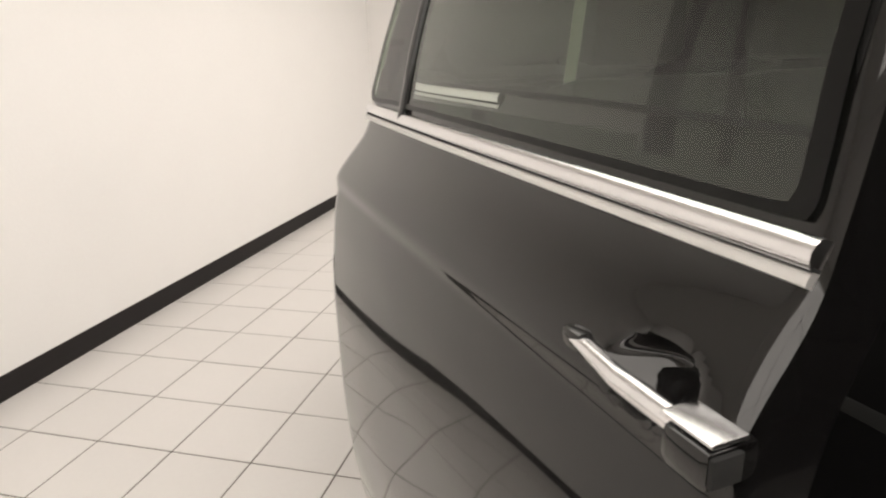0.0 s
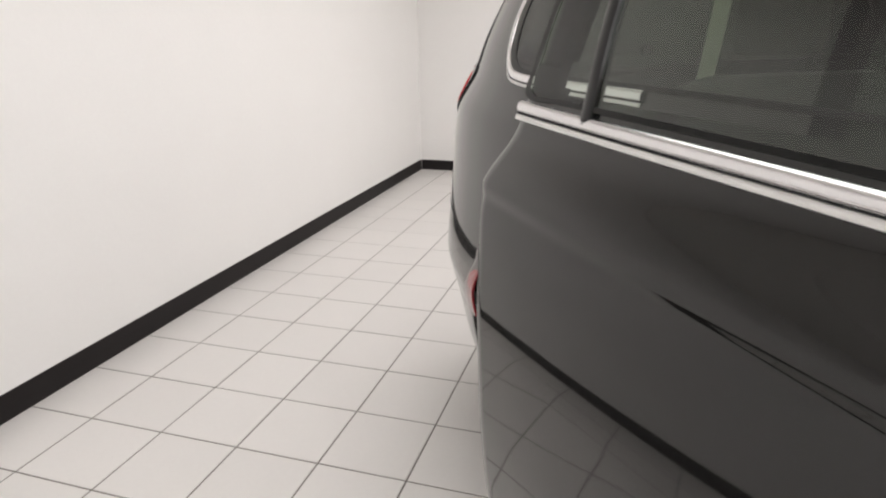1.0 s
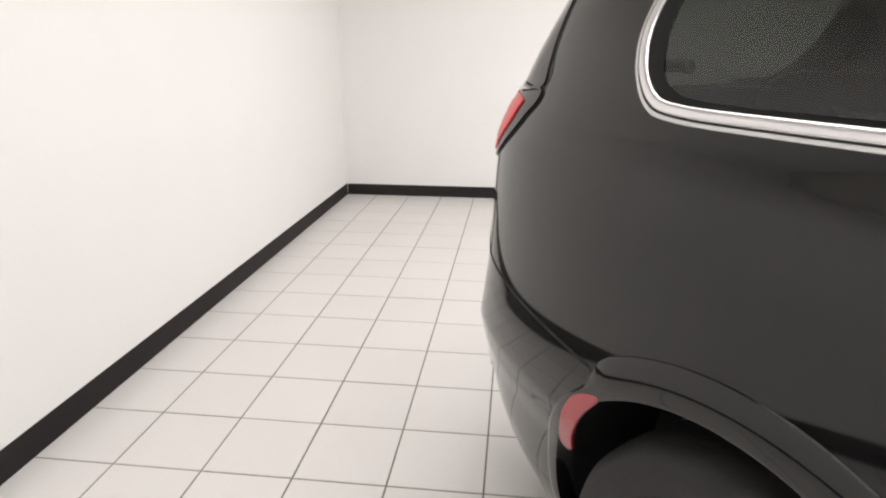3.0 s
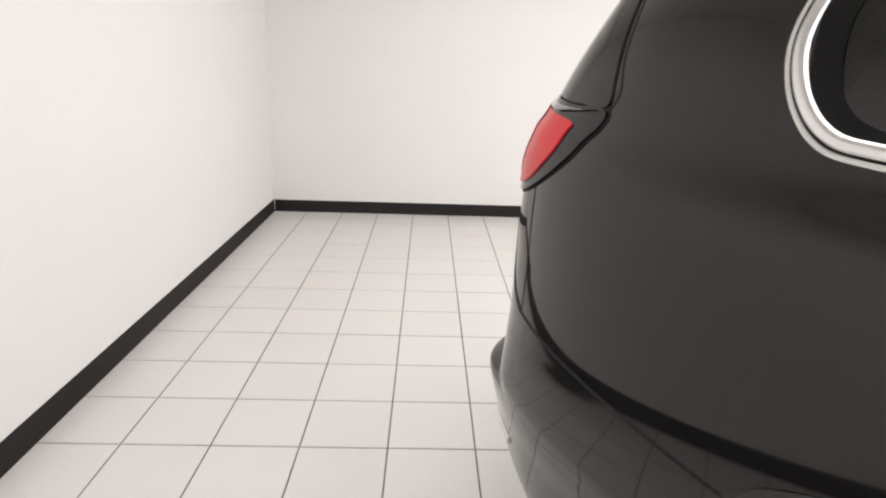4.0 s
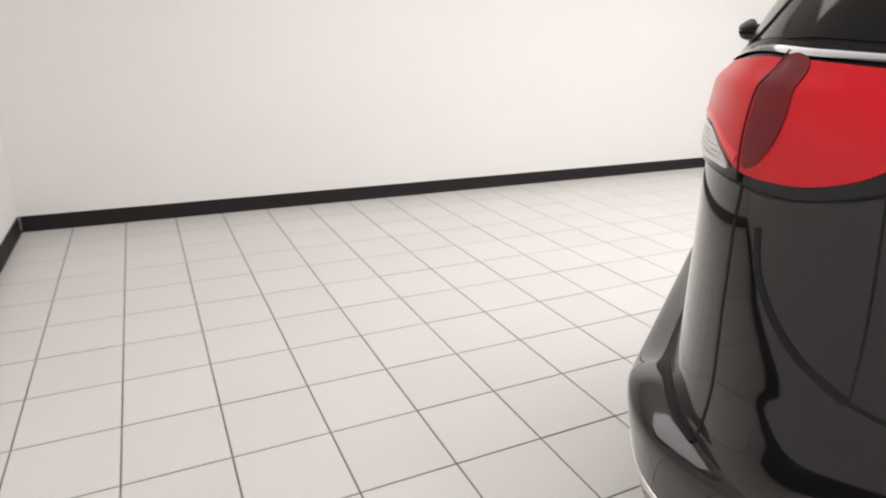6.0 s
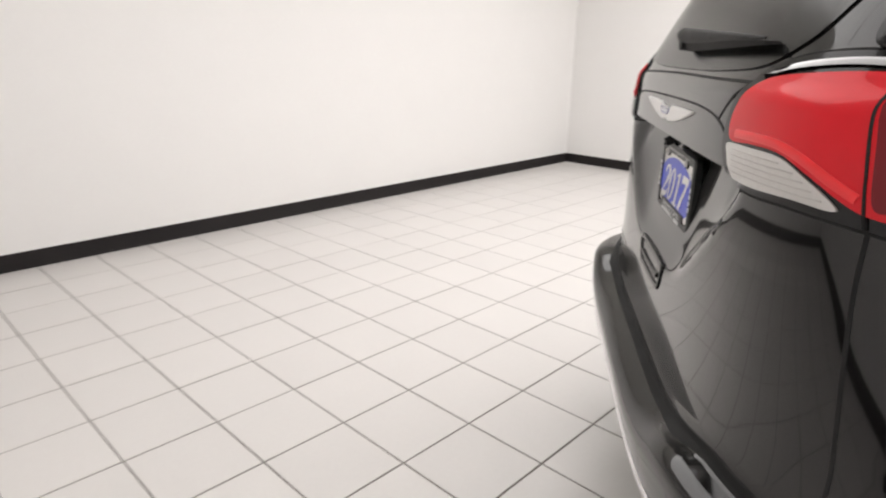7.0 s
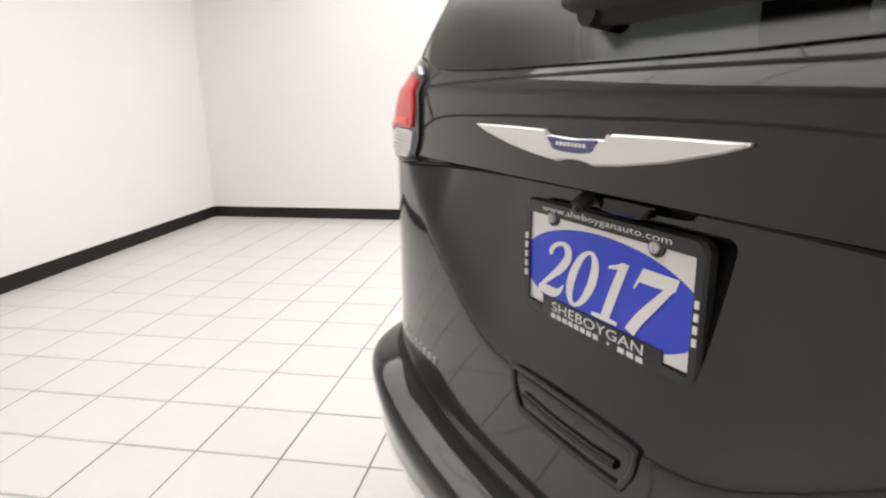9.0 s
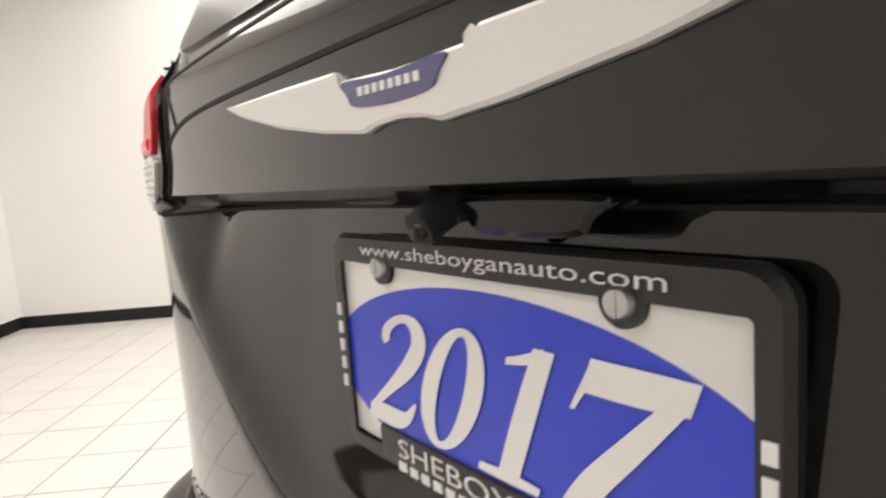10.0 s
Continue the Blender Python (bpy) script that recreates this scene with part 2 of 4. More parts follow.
# ---------------------------------------------------------------- the minivan: its outer surface
# Car axes: x to its right, y from tail to nose, z up; the tail's badge lies near the origin.
CAR = pose(2.10, -3.32, 0, 0, 0, 216)
YC, PA, PB = 1.12, 5.6, 2.5
DOOR_WIDTH = [(0.20, 0.90), (0.32, 0.945), (0.50, 0.983), (0.62, 1.009), (0.72, 1.0210), (0.82, 1.0245), (0.94, 1.0228), (1.03, 1.013), (1.10, 0.993), (1.18, 0.943),
         (1.30, 0.905), (1.50, 0.825), (1.60, 0.775), (1.68, 0.705), (1.73, 0.61), (1.76, 0.45), (1.772, 0.20)]
WIDTH = [(0.20, 0.90), (0.32, 0.945), (0.50, 0.985), (0.58, 1.009), (0.64, 1.0215), (0.70, 1.0235), (0.775, 1.0208), (0.90, 1.0125), (1.00, 1.0040), (1.09, 0.989), (1.18, 0.943),
         (1.30, 0.905), (1.50, 0.825), (1.60, 0.775), (1.68, 0.705), (1.73, 0.61), (1.76, 0.45), (1.772, 0.20)]
TAIL = [(0.20, 0.10), (0.30, 0.015), (0.38, -0.034), (0.44, -0.056), (0.49, -0.069), (0.520, -0.074), (0.534, -0.071), (0.543, -0.061), (0.549, -0.046), (0.556, -0.012), (0.562, 0.000), (0.575, 0.004),
        (0.60, 0.009), (0.70, 0.012), (0.90, 0.010), (1.10, 0.006), (1.160, 0.010), (1.185, 0.026), (1.30, 0.083), (1.50, 0.197), (1.62, 0.266),
        (1.68, 0.284), (1.71, 0.33), (1.74, 0.46), (1.772, 0.9)]
TAIL_SIDE = [(0.20, 0.10), (0.30, 0.03), (0.40, -0.014), (0.50, -0.036), (0.58, -0.036), (0.68, -0.014), (0.80, 0.006), (0.90, 0.010)]
NOSE = [(0.20, 4.95), (0.30, 5.06), (0.50, 5.15), (0.62, 5.17), (0.80, 5.13), (0.92, 5.02), (1.00, 4.78), (1.06, 4.40), (1.12, 4.12),
        (1.18, 4.00), (1.40, 3.66), (1.60, 3.32), (1.70, 3.10), (1.74, 2.90), (1.772, 2.4)]


def recess(x, z):
    """Depth of the hollow round the plate: a ledge above, a slanting crease on either side, soft below."""
    ax = abs(x)
    if z >= 1.052 or ax > 0.52:
        return 0.0
    zb = 0.756 + 0.438 * (math.sqrt((ax - 0.22) ** 2 + 0.0036) + ax - 0.22)
    if z <= zb or zb > 1.02:
        return 0.0
    u = min(1.0, max(0.0, (0.38 - ax) / 0.16))
    t = min(1.0, (z - zb) / (1.042 - zb))
    soft = 1 - u * (1 - min(1.0, t / 0.22)) ** 2
    fade = min(1.0, max(0.0, (0.52 - ax) / 0.10))
    d = fade * (0.050 + 0.010 * u) * t**0.7 * soft
    return d if z <= 1.042 else d * (1.052 - z) / 0.010


def shelf_rise(phi):
    """The bumper's shelf climbs a little towards the corners."""
    s = min(1.0, max(0.0, (90 - phi) / 13))
    return 0.054 * s * s * (3 - 2 * s)


def tail_line(phi, z):
    """How far back the contour at z reaches; the bumper's shelf dies out towards the flank."""
    if z < 0.75:
        z -= shelf_rise(phi) * max(0.0, 1 - abs(z - 0.58) / 0.20)
    y = hermite(TAIL, z)
    if z >= 0.9 or phi >= 66:
        return y
    s = max(0.0, (phi - 46) / 20)
    s = s * s * (3 - 2 * s)
    return y * s + hermite(TAIL_SIDE, z) * (1 - s)


def corner(phi, z):
    """The surface round a rear corner: phi 0 is the flank, 90 the middle of the tail; above 90 the car's left."""
    phi_in = phi if phi <= 90 else 180 - phi
    p = radians(phi_in)
    w, yr = hermite(WIDTH, z), tail_line(phi_in, z)
    x = w * max(0.0, math.cos(p)) ** (2 / PA)
    y = YC - (YC - yr) * math.sin(p) ** (2 / PB)
    x = x if phi <= 90 else -x
    return Vector((x, y + recess(x, z), z))


def flank(y, z):
    """The right flank at y."""
    w, yr = hermite(WIDTH, z), hermite(TAIL, z)
    if y < YC:
        q = min(1.0, (YC - y) / (YC - yr))
        for _ in range(3):
            yr = tail_line(math.degrees(math.asin(min(1.0, q ** (PB / 2)))), z)
            q = min(1.0, (YC - y) / (YC - yr))
        w *= max(0.0, 1 - q**PB) ** (1 / PA)
    return Vector((w, y, z))


def tail(x, z):
    """The tail at x."""
    w, yr = hermite(WIDTH, z), hermite(TAIL, z)
    k = max(0.0, 1 - min(1.0, abs(x) / w) ** PA) ** (1 / PB)
    yr = tail_line(math.degrees(math.acos(min(1.0, abs(x) / w) ** (PA / 2))), z)
    return Vector((x, YC - (YC - yr) * k + recess(x, z), z))


def lamp_skin(phi, z):
    """The corner surface under a tail lamp, whose inner end reaches towards the middle of the tail."""
    return corner(phi if phi < 70 else 70 + (phi - 70) * 1.07, z)


def raised(fn, u, z, off):
    """A point off metres outside the surface."""
    e = 0.004
    step = 0.4 if fn is corner or fn is lamp_skin else e
    du = fn(u + step, z) - fn(u - step, z)
    dz = fn(u, z + e) - fn(u, z - e)
    n = du.cross(dz)
    n.normalize()
    p = fn(u, z)
    if n.dot(p - Vector((0, 2.4, 0.9))) < 0:
        n = -n
    return p + n * off


def patch(fn, outline, off, thick=0.004, rings=5):
    """A sheet that follows the surface inside a closed outline, with an edge going down into the surface."""
    bm = bmesh.new()
    c = sum((Vector(p) for p in outline), Vector((0, 0))) / len(outline)
    loops = [[bm.verts.new(raised(fn, *p, off - thick)) for p in outline]]
    for k in range(rings):
        s = 1 - k / rings
        loops.append([bm.verts.new(raised(fn, *(c + (Vector(p) - c) * s), off)) for p in outline])
    n = len(outline)
    for a, b in zip(loops, loops[1:]):
        for i in range(n):
            bm.faces.new((a[i], a[(i + 1) % n], b[(i + 1) % n], b[i]))
    mid = bm.verts.new(raised(fn, *c, off))
    for i in range(n):
        bm.faces.new((loops[-1][i], loops[-1][(i + 1) % n], mid))
    return bm


def ribbon(fn, path, width, off, closed=False, base=-0.004, crown=0.0):
    """A moulding of the given width that runs along a path on the surface."""
    pts = [Vector(p) for p in path]
    n = len(pts)
    bm = bmesh.new()
    rows = []
    for i, p in enumerate(pts):
        at = fn(*p)
        a = fn(*pts[(i + 1) % n if closed else min(n - 1, i + 1)])
        b = fn(*pts[(i - 1) % n if closed else max(0, i - 1)])
        along = (a - b).normalized()
        nrm = (raised(fn, *p, 0.01) - at).normalized()
        across = along.cross(nrm).normalized()
        h = width / 2
        prof = [(-h, base), (-h, off * 0.6), (-h * 0.88, off + crown * 0.2), (-h * 0.55, off + crown * 0.7), (0, off + crown), (h * 0.55, off + crown * 0.7), (h * 0.88, off + crown * 0.2), (h, off * 0.6), (h, base)]
        rows.append([bm.verts.new(at + across * s + nrm * d) for s, d in prof])
    for i in range(n if closed else n - 1):
        a, b = rows[i], rows[(i + 1) % n]
        for k in range(len(a) - 1):
            bm.faces.new((a[k], a[k + 1], b[k + 1], b[k]))
    if not closed:
        bm.faces.new(rows[0])
        bm.faces.new(rows[-1])
    return bm


def ring(fn, outline, inset, off):
    """A flat band between an outline and the same outline drawn in."""
    c = sum((Vector(p) for p in outline), Vector((0, 0))) / len(outline)
    bm = bmesh.new()
    rows = []
    for s in (1.0, 1 - inset / 2, 1 - inset):
        rows.append([bm.verts.new(raised(fn, *(c + (Vector(p) - c) * s), off)) for p in outline])
    n = len(outline)
    for a, b in zip(rows, rows[1:]):
        for i in range(n):
            bm.faces.new((a[i], a[(i + 1) % n], b[(i + 1) % n], b[i]))
    return bm


def inside(p, outline):
    x, y = p
    hit = False
    n = len(outline)
    for i in range(n):
        (x1, y1), (x2, y2) = outline[i][:2], outline[(i + 1) % n][:2]
        if (y1 > y) != (y2 > y) and x < (x2 - x1) * (y - y1) / (y2 - y1) + x1:
            hit = not hit
    return hit


def shrink(outline, s):
    c = sum((Vector(p) for p in outline), Vector((0, 0))) / len(outline)
    return [c + (Vector(p) - c) * s for p in outline]


WHEEL_Y, WHEEL_Z, ARCH = 1.045, 0.352, 0.445
FRONT_WHEEL_Y = WHEEL_Y + 3.09
# Windows in (y, z) on the flanks and (x, z) on the tail.
QUARTER = spline([(0.752, 1.238), (0.83, 1.217), (1.00, 1.213), (1.35, 1.210), (1.75, 1.204), (2.05, 1.198), (2.10, 1.22), (2.09, 1.40), (2.06, 1.575), (1.98, 1.60),
                  (1.50, 1.595), (1.10, 1.575), (0.90, 1.545), (0.77, 1.47), (0.715, 1.37), (0.720, 1.29)], 80, True)
DOORWAY = spline([(2.20, 0.42), (2.55, 0.40), (2.95, 0.42), (3.0, 0.55), (3.0, 1.0), (2.98, 1.3), (2.94, 1.58), (2.85, 1.63), (2.5, 1.64), (2.28, 1.63), (2.19, 1.56),
                  (2.17, 1.2), (2.17, 0.8), (2.17, 0.5)], 70, True)
FRONT_WINDOW = spline([(3.10, 1.16), (3.5, 1.13), (3.82, 1.11), (3.92, 1.13), (3.72, 1.32), (3.40, 1.54), (3.28, 1.59), (3.12, 1.60), (3.06, 1.57), (3.05, 1.4), (3.06, 1.2)], 50, True)
MID_WINDOW = spline([(2.16, 1.17), (2.5, 1.16), (2.95, 1.15), (3.0, 1.18), (2.99, 1.4), (2.97, 1.57), (2.9, 1.6), (2.5, 1.605), (2.2, 1.60), (2.15, 1.57), (2.13, 1.4), (2.13, 1.2)], 50, True)
BACKLIGHT = spline([(-0.555, 1.275), (-0.52, 1.236), (-0.44, 1.205), (-0.25, 1.195), (-0.08, 1.193), (0, 1.193), (0.08, 1.193), (0.25, 1.195), (0.44, 1.205), (0.52, 1.236), (0.555, 1.275), (0.575, 1.34), (0.56, 1.45), (0.52, 1.57),
                    (0.46, 1.60), (0.25, 1.615), (0, 1.62), (-0.25, 1.615), (-0.46, 1.60), (-0.52, 1.57), (-0.56, 1.45), (-0.575, 1.34)], 110, True)

car = tagged(new("minivan"), "glossy black minivan with its sliding door open on a tiled floor", "car")
car.matrix_basis = CAR


def shell():
    """The painted body: contours stacked by height, with wheel arches, doorway and windows cut through."""
    zs = sorted({round(0.20 + 0.0140 * i, 4) for i in range(113)} | {round(0.512 + 0.0035 * i, 4) for i in range(36)} | { 1.026, 1.033, 1.038, 1.043,
                1.725, 1.735, 1.745, 1.752, 1.76, 1.766, 1.772})
    zs = [z for i, z in enumerate(zs) if z <= 1.772 and (i == 0 or z - zs[i - 1] > 0.0024)]
    walk_on = [corner(90 - 0.05 * k, 0.8) for k in range(1801)]
    run = [0.0]
    for p, q in zip(walk_on, walk_on[1:]):
        run.append(run[-1] + (q - p).length)
    steps = 150
    phis = [90 - 0.05 * min(range(1801), key=lambda k: abs(run[k] - run[-1] * c / steps)) for c in range(steps)]
    cols = [("c", v) for v in phis] + [("s", k / 130) for k in range(131)] + [("f", 4.5 * k) for k in range(1, 21)]
    bm = bmesh.new()
    tops = {}

    def place(kind, u, z):
        if kind == "c":
            return corner(u, z)
        w, yn = hermite(WIDTH, z), hermite(NOSE, z)
        a = 0.75
        if kind == "s":
            return Vector((w, YC + (yn - a - YC) * u, z))
        p = radians(u)
        return Vector((w * max(0.0, math.cos(p)) ** 0.75, yn - a + a * math.sin(p) ** 0.62, z))

    def snap(p):
        for cy in (WHEEL_Y, FRONT_WHEEL_Y):
            d = math.hypot(p.y - cy, p.z - WHEEL_Z)
            if abs(p.x) > 0.8 and abs(d - ARCH) < 0.013:
                p = Vector((p.x, cy + (p.y - cy) * ARCH / d, WHEEL_Z + (p.z - WHEEL_Z) * ARCH / d))
        return p

    holes = [(shrink(QUARTER, 0.965), "flank"), (DOORWAY, "right"), (shrink(FRONT_WINDOW, 0.955), "flank"), (shrink(MID_WINDOW, 0.955), "left")]
    back = shrink(BACKLIGHT, 0.968)
    for sign in (1, -1):
        grid = [[bm.verts.new((lambda v: (v.x * sign, v.y, v.z))(snap(place(k, u, z)))) for k, u in cols] for z in zs]
        for i in range(len(zs) - 1):
            for j in range(len(cols) - 1):
                q = (grid[i][j], grid[i][j + 1], grid[i + 1][j + 1], grid[i + 1][j])
                m = sum((v.co for v in q), Vector()) / 4
                if cols[j][0] != "f" and abs(m.x) > 0.55:
                    if any(math.hypot(m.y - cy, m.z - WHEEL_Z) < ARCH - 0.001 for cy in (WHEEL_Y, FRONT_WHEEL_Y)):
                        continue
                    if any(inside((m.y, m.z), o) for o, s in holes if s == "flank" or (s == "right") == (sign > 0)):
                        continue
                if cols[j][0] == "c" and m.y < 0.6 and inside((m.x, m.z), back):
                    continue
                bm.faces.new(q)
        tops[sign] = grid[-1]
    for a in range(len(cols) - 1):
        bm.faces.new((tops[1][a], tops[-1][a], tops[-1][a + 1], tops[1][a + 1]))
    bmesh.ops.remove_doubles(bm, verts=bm.verts, dist=0.0006)
    return bm


body = part("body", shell(), PAINT, car, "glossy black painted body")

# ---- glass
part("quarter_window", patch(flank, QUARTER, 0.003), GLASS, car, "dark tinted rear quarter glass")
part("window_edge", ring(flank, QUARTER, 0.055, 0.0045), FRIT, car)
part("rear_window", patch(tail, BACKLIGHT, 0.003), REAR_GLASS, car, "dark tinted sloping rear glass")
part("window_edge", ring(tail, BACKLIGHT, 0.006, 0.0035), PAINT, car)
part("front_window", patch(flank, FRONT_WINDOW, 0.003), GLASS, car)


def left_of(bm):
    bmesh.ops.scale(bm, vec=(-1, 1, 1), verts=bm.verts)
    return bm


for name, outline in (("quarter_window", QUARTER), ("sliding_door_window", MID_WINDOW), ("front_window", FRONT_WINDOW)):
    part(name, left_of(patch(flank, outline, 0.003)), GLASS, car)
    part("window_edge", left_of(ring(flank, outline, 0.06, 0.0045)), FRIT, car)

WINDSCREEN = spline([(-0.72, 1.20), (0, 1.18), (0.72, 1.20), (0.66, 1.45), (0.58, 1.62), (0, 1.66), (-0.58, 1.62), (-0.66, 1.45)], 60, True)


def screen(x, z):
    w, yn = hermite(WIDTH, z), hermite(NOSE, z)
    c = min(1.0, abs(x) / w) ** (1 / 0.75)
    return Vector((x, yn - 0.75 + 0.75 * math.sin(math.acos(c)) ** 0.62, z))


part("windscreen", patch(screen, WINDSCREEN, 0.004), GLOSS_BLACK, car, "dark sloping windscreen")

# ---- bright mouldings
SURROUND = [(1.315, 1.2022), (1.27, 1.2027), (1.18, 1.2036), (1.00, 1.205), (0.825, 1.209), (0.755, 1.226), (0.708, 1.285), (0.698, 1.36), (0.745, 1.47), (0.87, 1.56), (1.08, 1.592), (1.35, 1.605), (1.57, 1.613)]
LOWER = [(1.315, 1.1867), (1.27, 1.1872), (1.18, 1.1881), (1.00, 1.1895), (0.819, 1.1935), (0.744, 1.213), (0.693, 1.28), (0.682, 1.363), (0.731, 1.479), (0.862, 1.573)]


def between(a, b, t):
    return [(p[0] + (q[0] - p[0]) * t, p[1] + (q[1] - p[1]) * t) for p, q in zip(a, b)]


for flip in ((lambda b: b), left_of):
    part("window_chrome", flip(ribbon(flank, spline(SURROUND, 120), 0.0205, 0.004, crown=0.004)), CHROME, car, "bright chrome window surround")
    part("panel_gap", flip(ribbon(flank, spline(between(SURROUND[:10], LOWER, 0.67), 100), 0.0034, 0.0036, base=-0.003)), GAP, car)
    part("chrome_lip", flip(ribbon(flank, spline(between(SURROUND[:10], LOWER, 0.94), 100), 0.0085, 0.002, crown=0.001)), BADGE, car)


def groove(fn, path, width=0.006, parent=car, n=40, off=0.0012):
    return part("panel_gap", ribbon(fn, spline(path, n), width, off, base=-0.003), GAP, parent)


# ---- tail lamps
LENS = [(82.9, 1.115), (82.2, 1.155), (80.6, 1.195), (77, 1.219), (70.5, 1.228), (62, 1.2245), (47.4, 1.2185), (37.8, 1.2155),
        (39.3, 1.150), (42.9, 1.102), (48.7, 1.063), (55, 1.041), (60, 1.033), (66, 1.036), (73, 1.038), (79, 1.036), (81.8, 1.048), (83, 1.082)]


def tail_lamp(mirror):
    flip = left_of if mirror else (lambda b: b)
    lens = spline(LENS, 110, True)
    lamp = part("tail_lamp", flip(patch(lamp_skin, lens, 0.006, 0.012, 9)), SMOKE, car, "smoked tail lamp with red and clear lenses")
    red = [(82.6, 1.118), (82.0, 1.149), (80.3, 1.180), (77.6, 1.196), (71, 1.208), (65.5, 1.210), (55, 1.204), (44.8, 1.192), (43.6, 1.172), (45, 1.124), (49.3, 1.080),
           (54.5, 1.057), (60, 1.050), (64.5, 1.051), (67.2, 1.060), (71.2, 1.083), (74.7, 1.101), (78.9, 1.103), (82, 1.101)]
    red = [(a - 0.7 * max(0.0, a - 75) / 7.6, z - 0.30 * max(0.0, z - 1.185)) for a, z in red]
    part("red_lens", flip(patch(lamp_skin, spline(red, 110, True), 0.0095, 0.004, 8)), RED, lamp, "bright red lens")
    clear = [(82.5, 1.096), (78.9, 1.098), (74.7, 1.096), (71.4, 1.078), (68.2, 1.056), (68.4, 1.048), (73, 1.049), (79.5, 1.046), (81.8, 1.057), (82.5, 1.078)]
    clear = [(a - 0.6 * max(0.0, a - 75) / 7.6, z) for a, z in clear]
    part("clear_lens", flip(patch(lamp_skin, spline(clear, 60, True), 0.0092, 0.004, 6)), CLEAR, lamp, "clear ribbed reversing lens")
    part("light_band", flip(ribbon(lamp_skin, spline([(66.0, 1.068), (68.8, 1.082), (72, 1.100), (75, 1.111), (78.2, 1.113), (80.8, 1.112)], 40), 0.014, 0.0100, base=0.004, crown=0.002)), BRIGHT_RED, lamp, "bright red light band")
    for z, a in ((1.0565, 69.4), (1.0645, 70.6), (1.0725, 71.6), (1.0805, 72.8), (1.0885, 74.6)):
        part("rib", flip(ribbon(lamp_skin, [Vector((a + (81.1 - a) * k / 14, z)) for k in range(15)], 0.0022, 0.0100, base=0.006, crown=0.0008)), RIB, lamp)
    bm = bmesh.new()
    rows = []
    for p in spline([(80.4, 1.1955), (77.2, 1.2165), (70.5, 1.2265), (62, 1.2235), (54, 1.2205), (47.4, 1.2180), (39.5, 1.2155)], 60):
        fade = min(1.0, (p.x - 39.4) / 12, (80.6 - p.x) / 3 + 0.25)
        rows.append([bm.verts.new(raised(lamp_skin, p.x, p.y - d * fade, off)) for d, off in ((0.017, 0.0105), (0.012, 0.0095), (0.006, 0.0060), (0.001, 0.0005), (-0.001, -0.006))])
    for a, b in zip(rows, rows[1:]):
        for n in range(4):
            bm.faces.new((a[n], a[n + 1], b[n + 1], b[n]))
    part("lamp_rim", flip(bm), CLEAR_RIM, lamp, "clear rounded upper rim")
    bar = [(64.2, 1.203), (60.2, 1.199), (59.2, 1.150), (59.8, 1.105), (62.2, 1.066), (64.5, 1.064), (64.7, 1.130)]
    part("dark_lens", flip(patch(lamp_skin, spline(bar, 50, True), 0.0115, 0.003, 4)), DARK_RED, lamp, "dark red divider")
    split = [(65.0, 1.036), (65.4, 1.08), (65.4, 1.14), (65.0, 1.185), (64.6, 1.213)]
    part("lamp_gap", flip(ribbon(lamp_skin, spline(split, 40), 0.0042, 0.0106, base=0.004)), GAP, lamp, "dark gap where the lamp divides at the tailgate")
    part("lamp_edge", flip(ribbon(lamp_skin, [Vector(p) for p in spline([(c[0] + (c[0] - 61) * 0.012, c[1] + (c[1] - 1.125) * 0.035) for c in LENS], 140, True)], 0.0045, 0.0010, True, base=-0.006)), GAP, lamp)
    return lamp


tail_lamp(False)
tail_lamp(True)

# ---------------------------------------------------------------- the minivan: seams and wheel arches
groove(tail, [(-0.50, 1.172), (-0.3, 1.179), (0, 1.183), (0.3, 1.183), (0.46, 1.184)], 0.005)
for sx in (1, -1):
    groove(tail, [(sx * 0.450, 1.184), (sx * 0.425, 1.160), (sx * 0.403, 1.138), (sx * 0.388, 1.121)], 0.004)
groove(tail, [(-0.495, 1.052), (-0.462, 1.077), (-0.428, 1.103), (-0.385, 1.119), (-0.32, 1.127), (-0.2, 1.131), (0, 1.134), (0.2, 1.135), (0.32, 1.131), (0.385, 1.122), (0.428, 1.106), (0.462, 1.079), (0.495, 1.054)], 0.004, n=90)
groove(tail, [(-0.52, 1.031), (-0.3, 1.037), (0, 1.039), (0.3, 1.037), (0.52, 1.031)], 0.004)
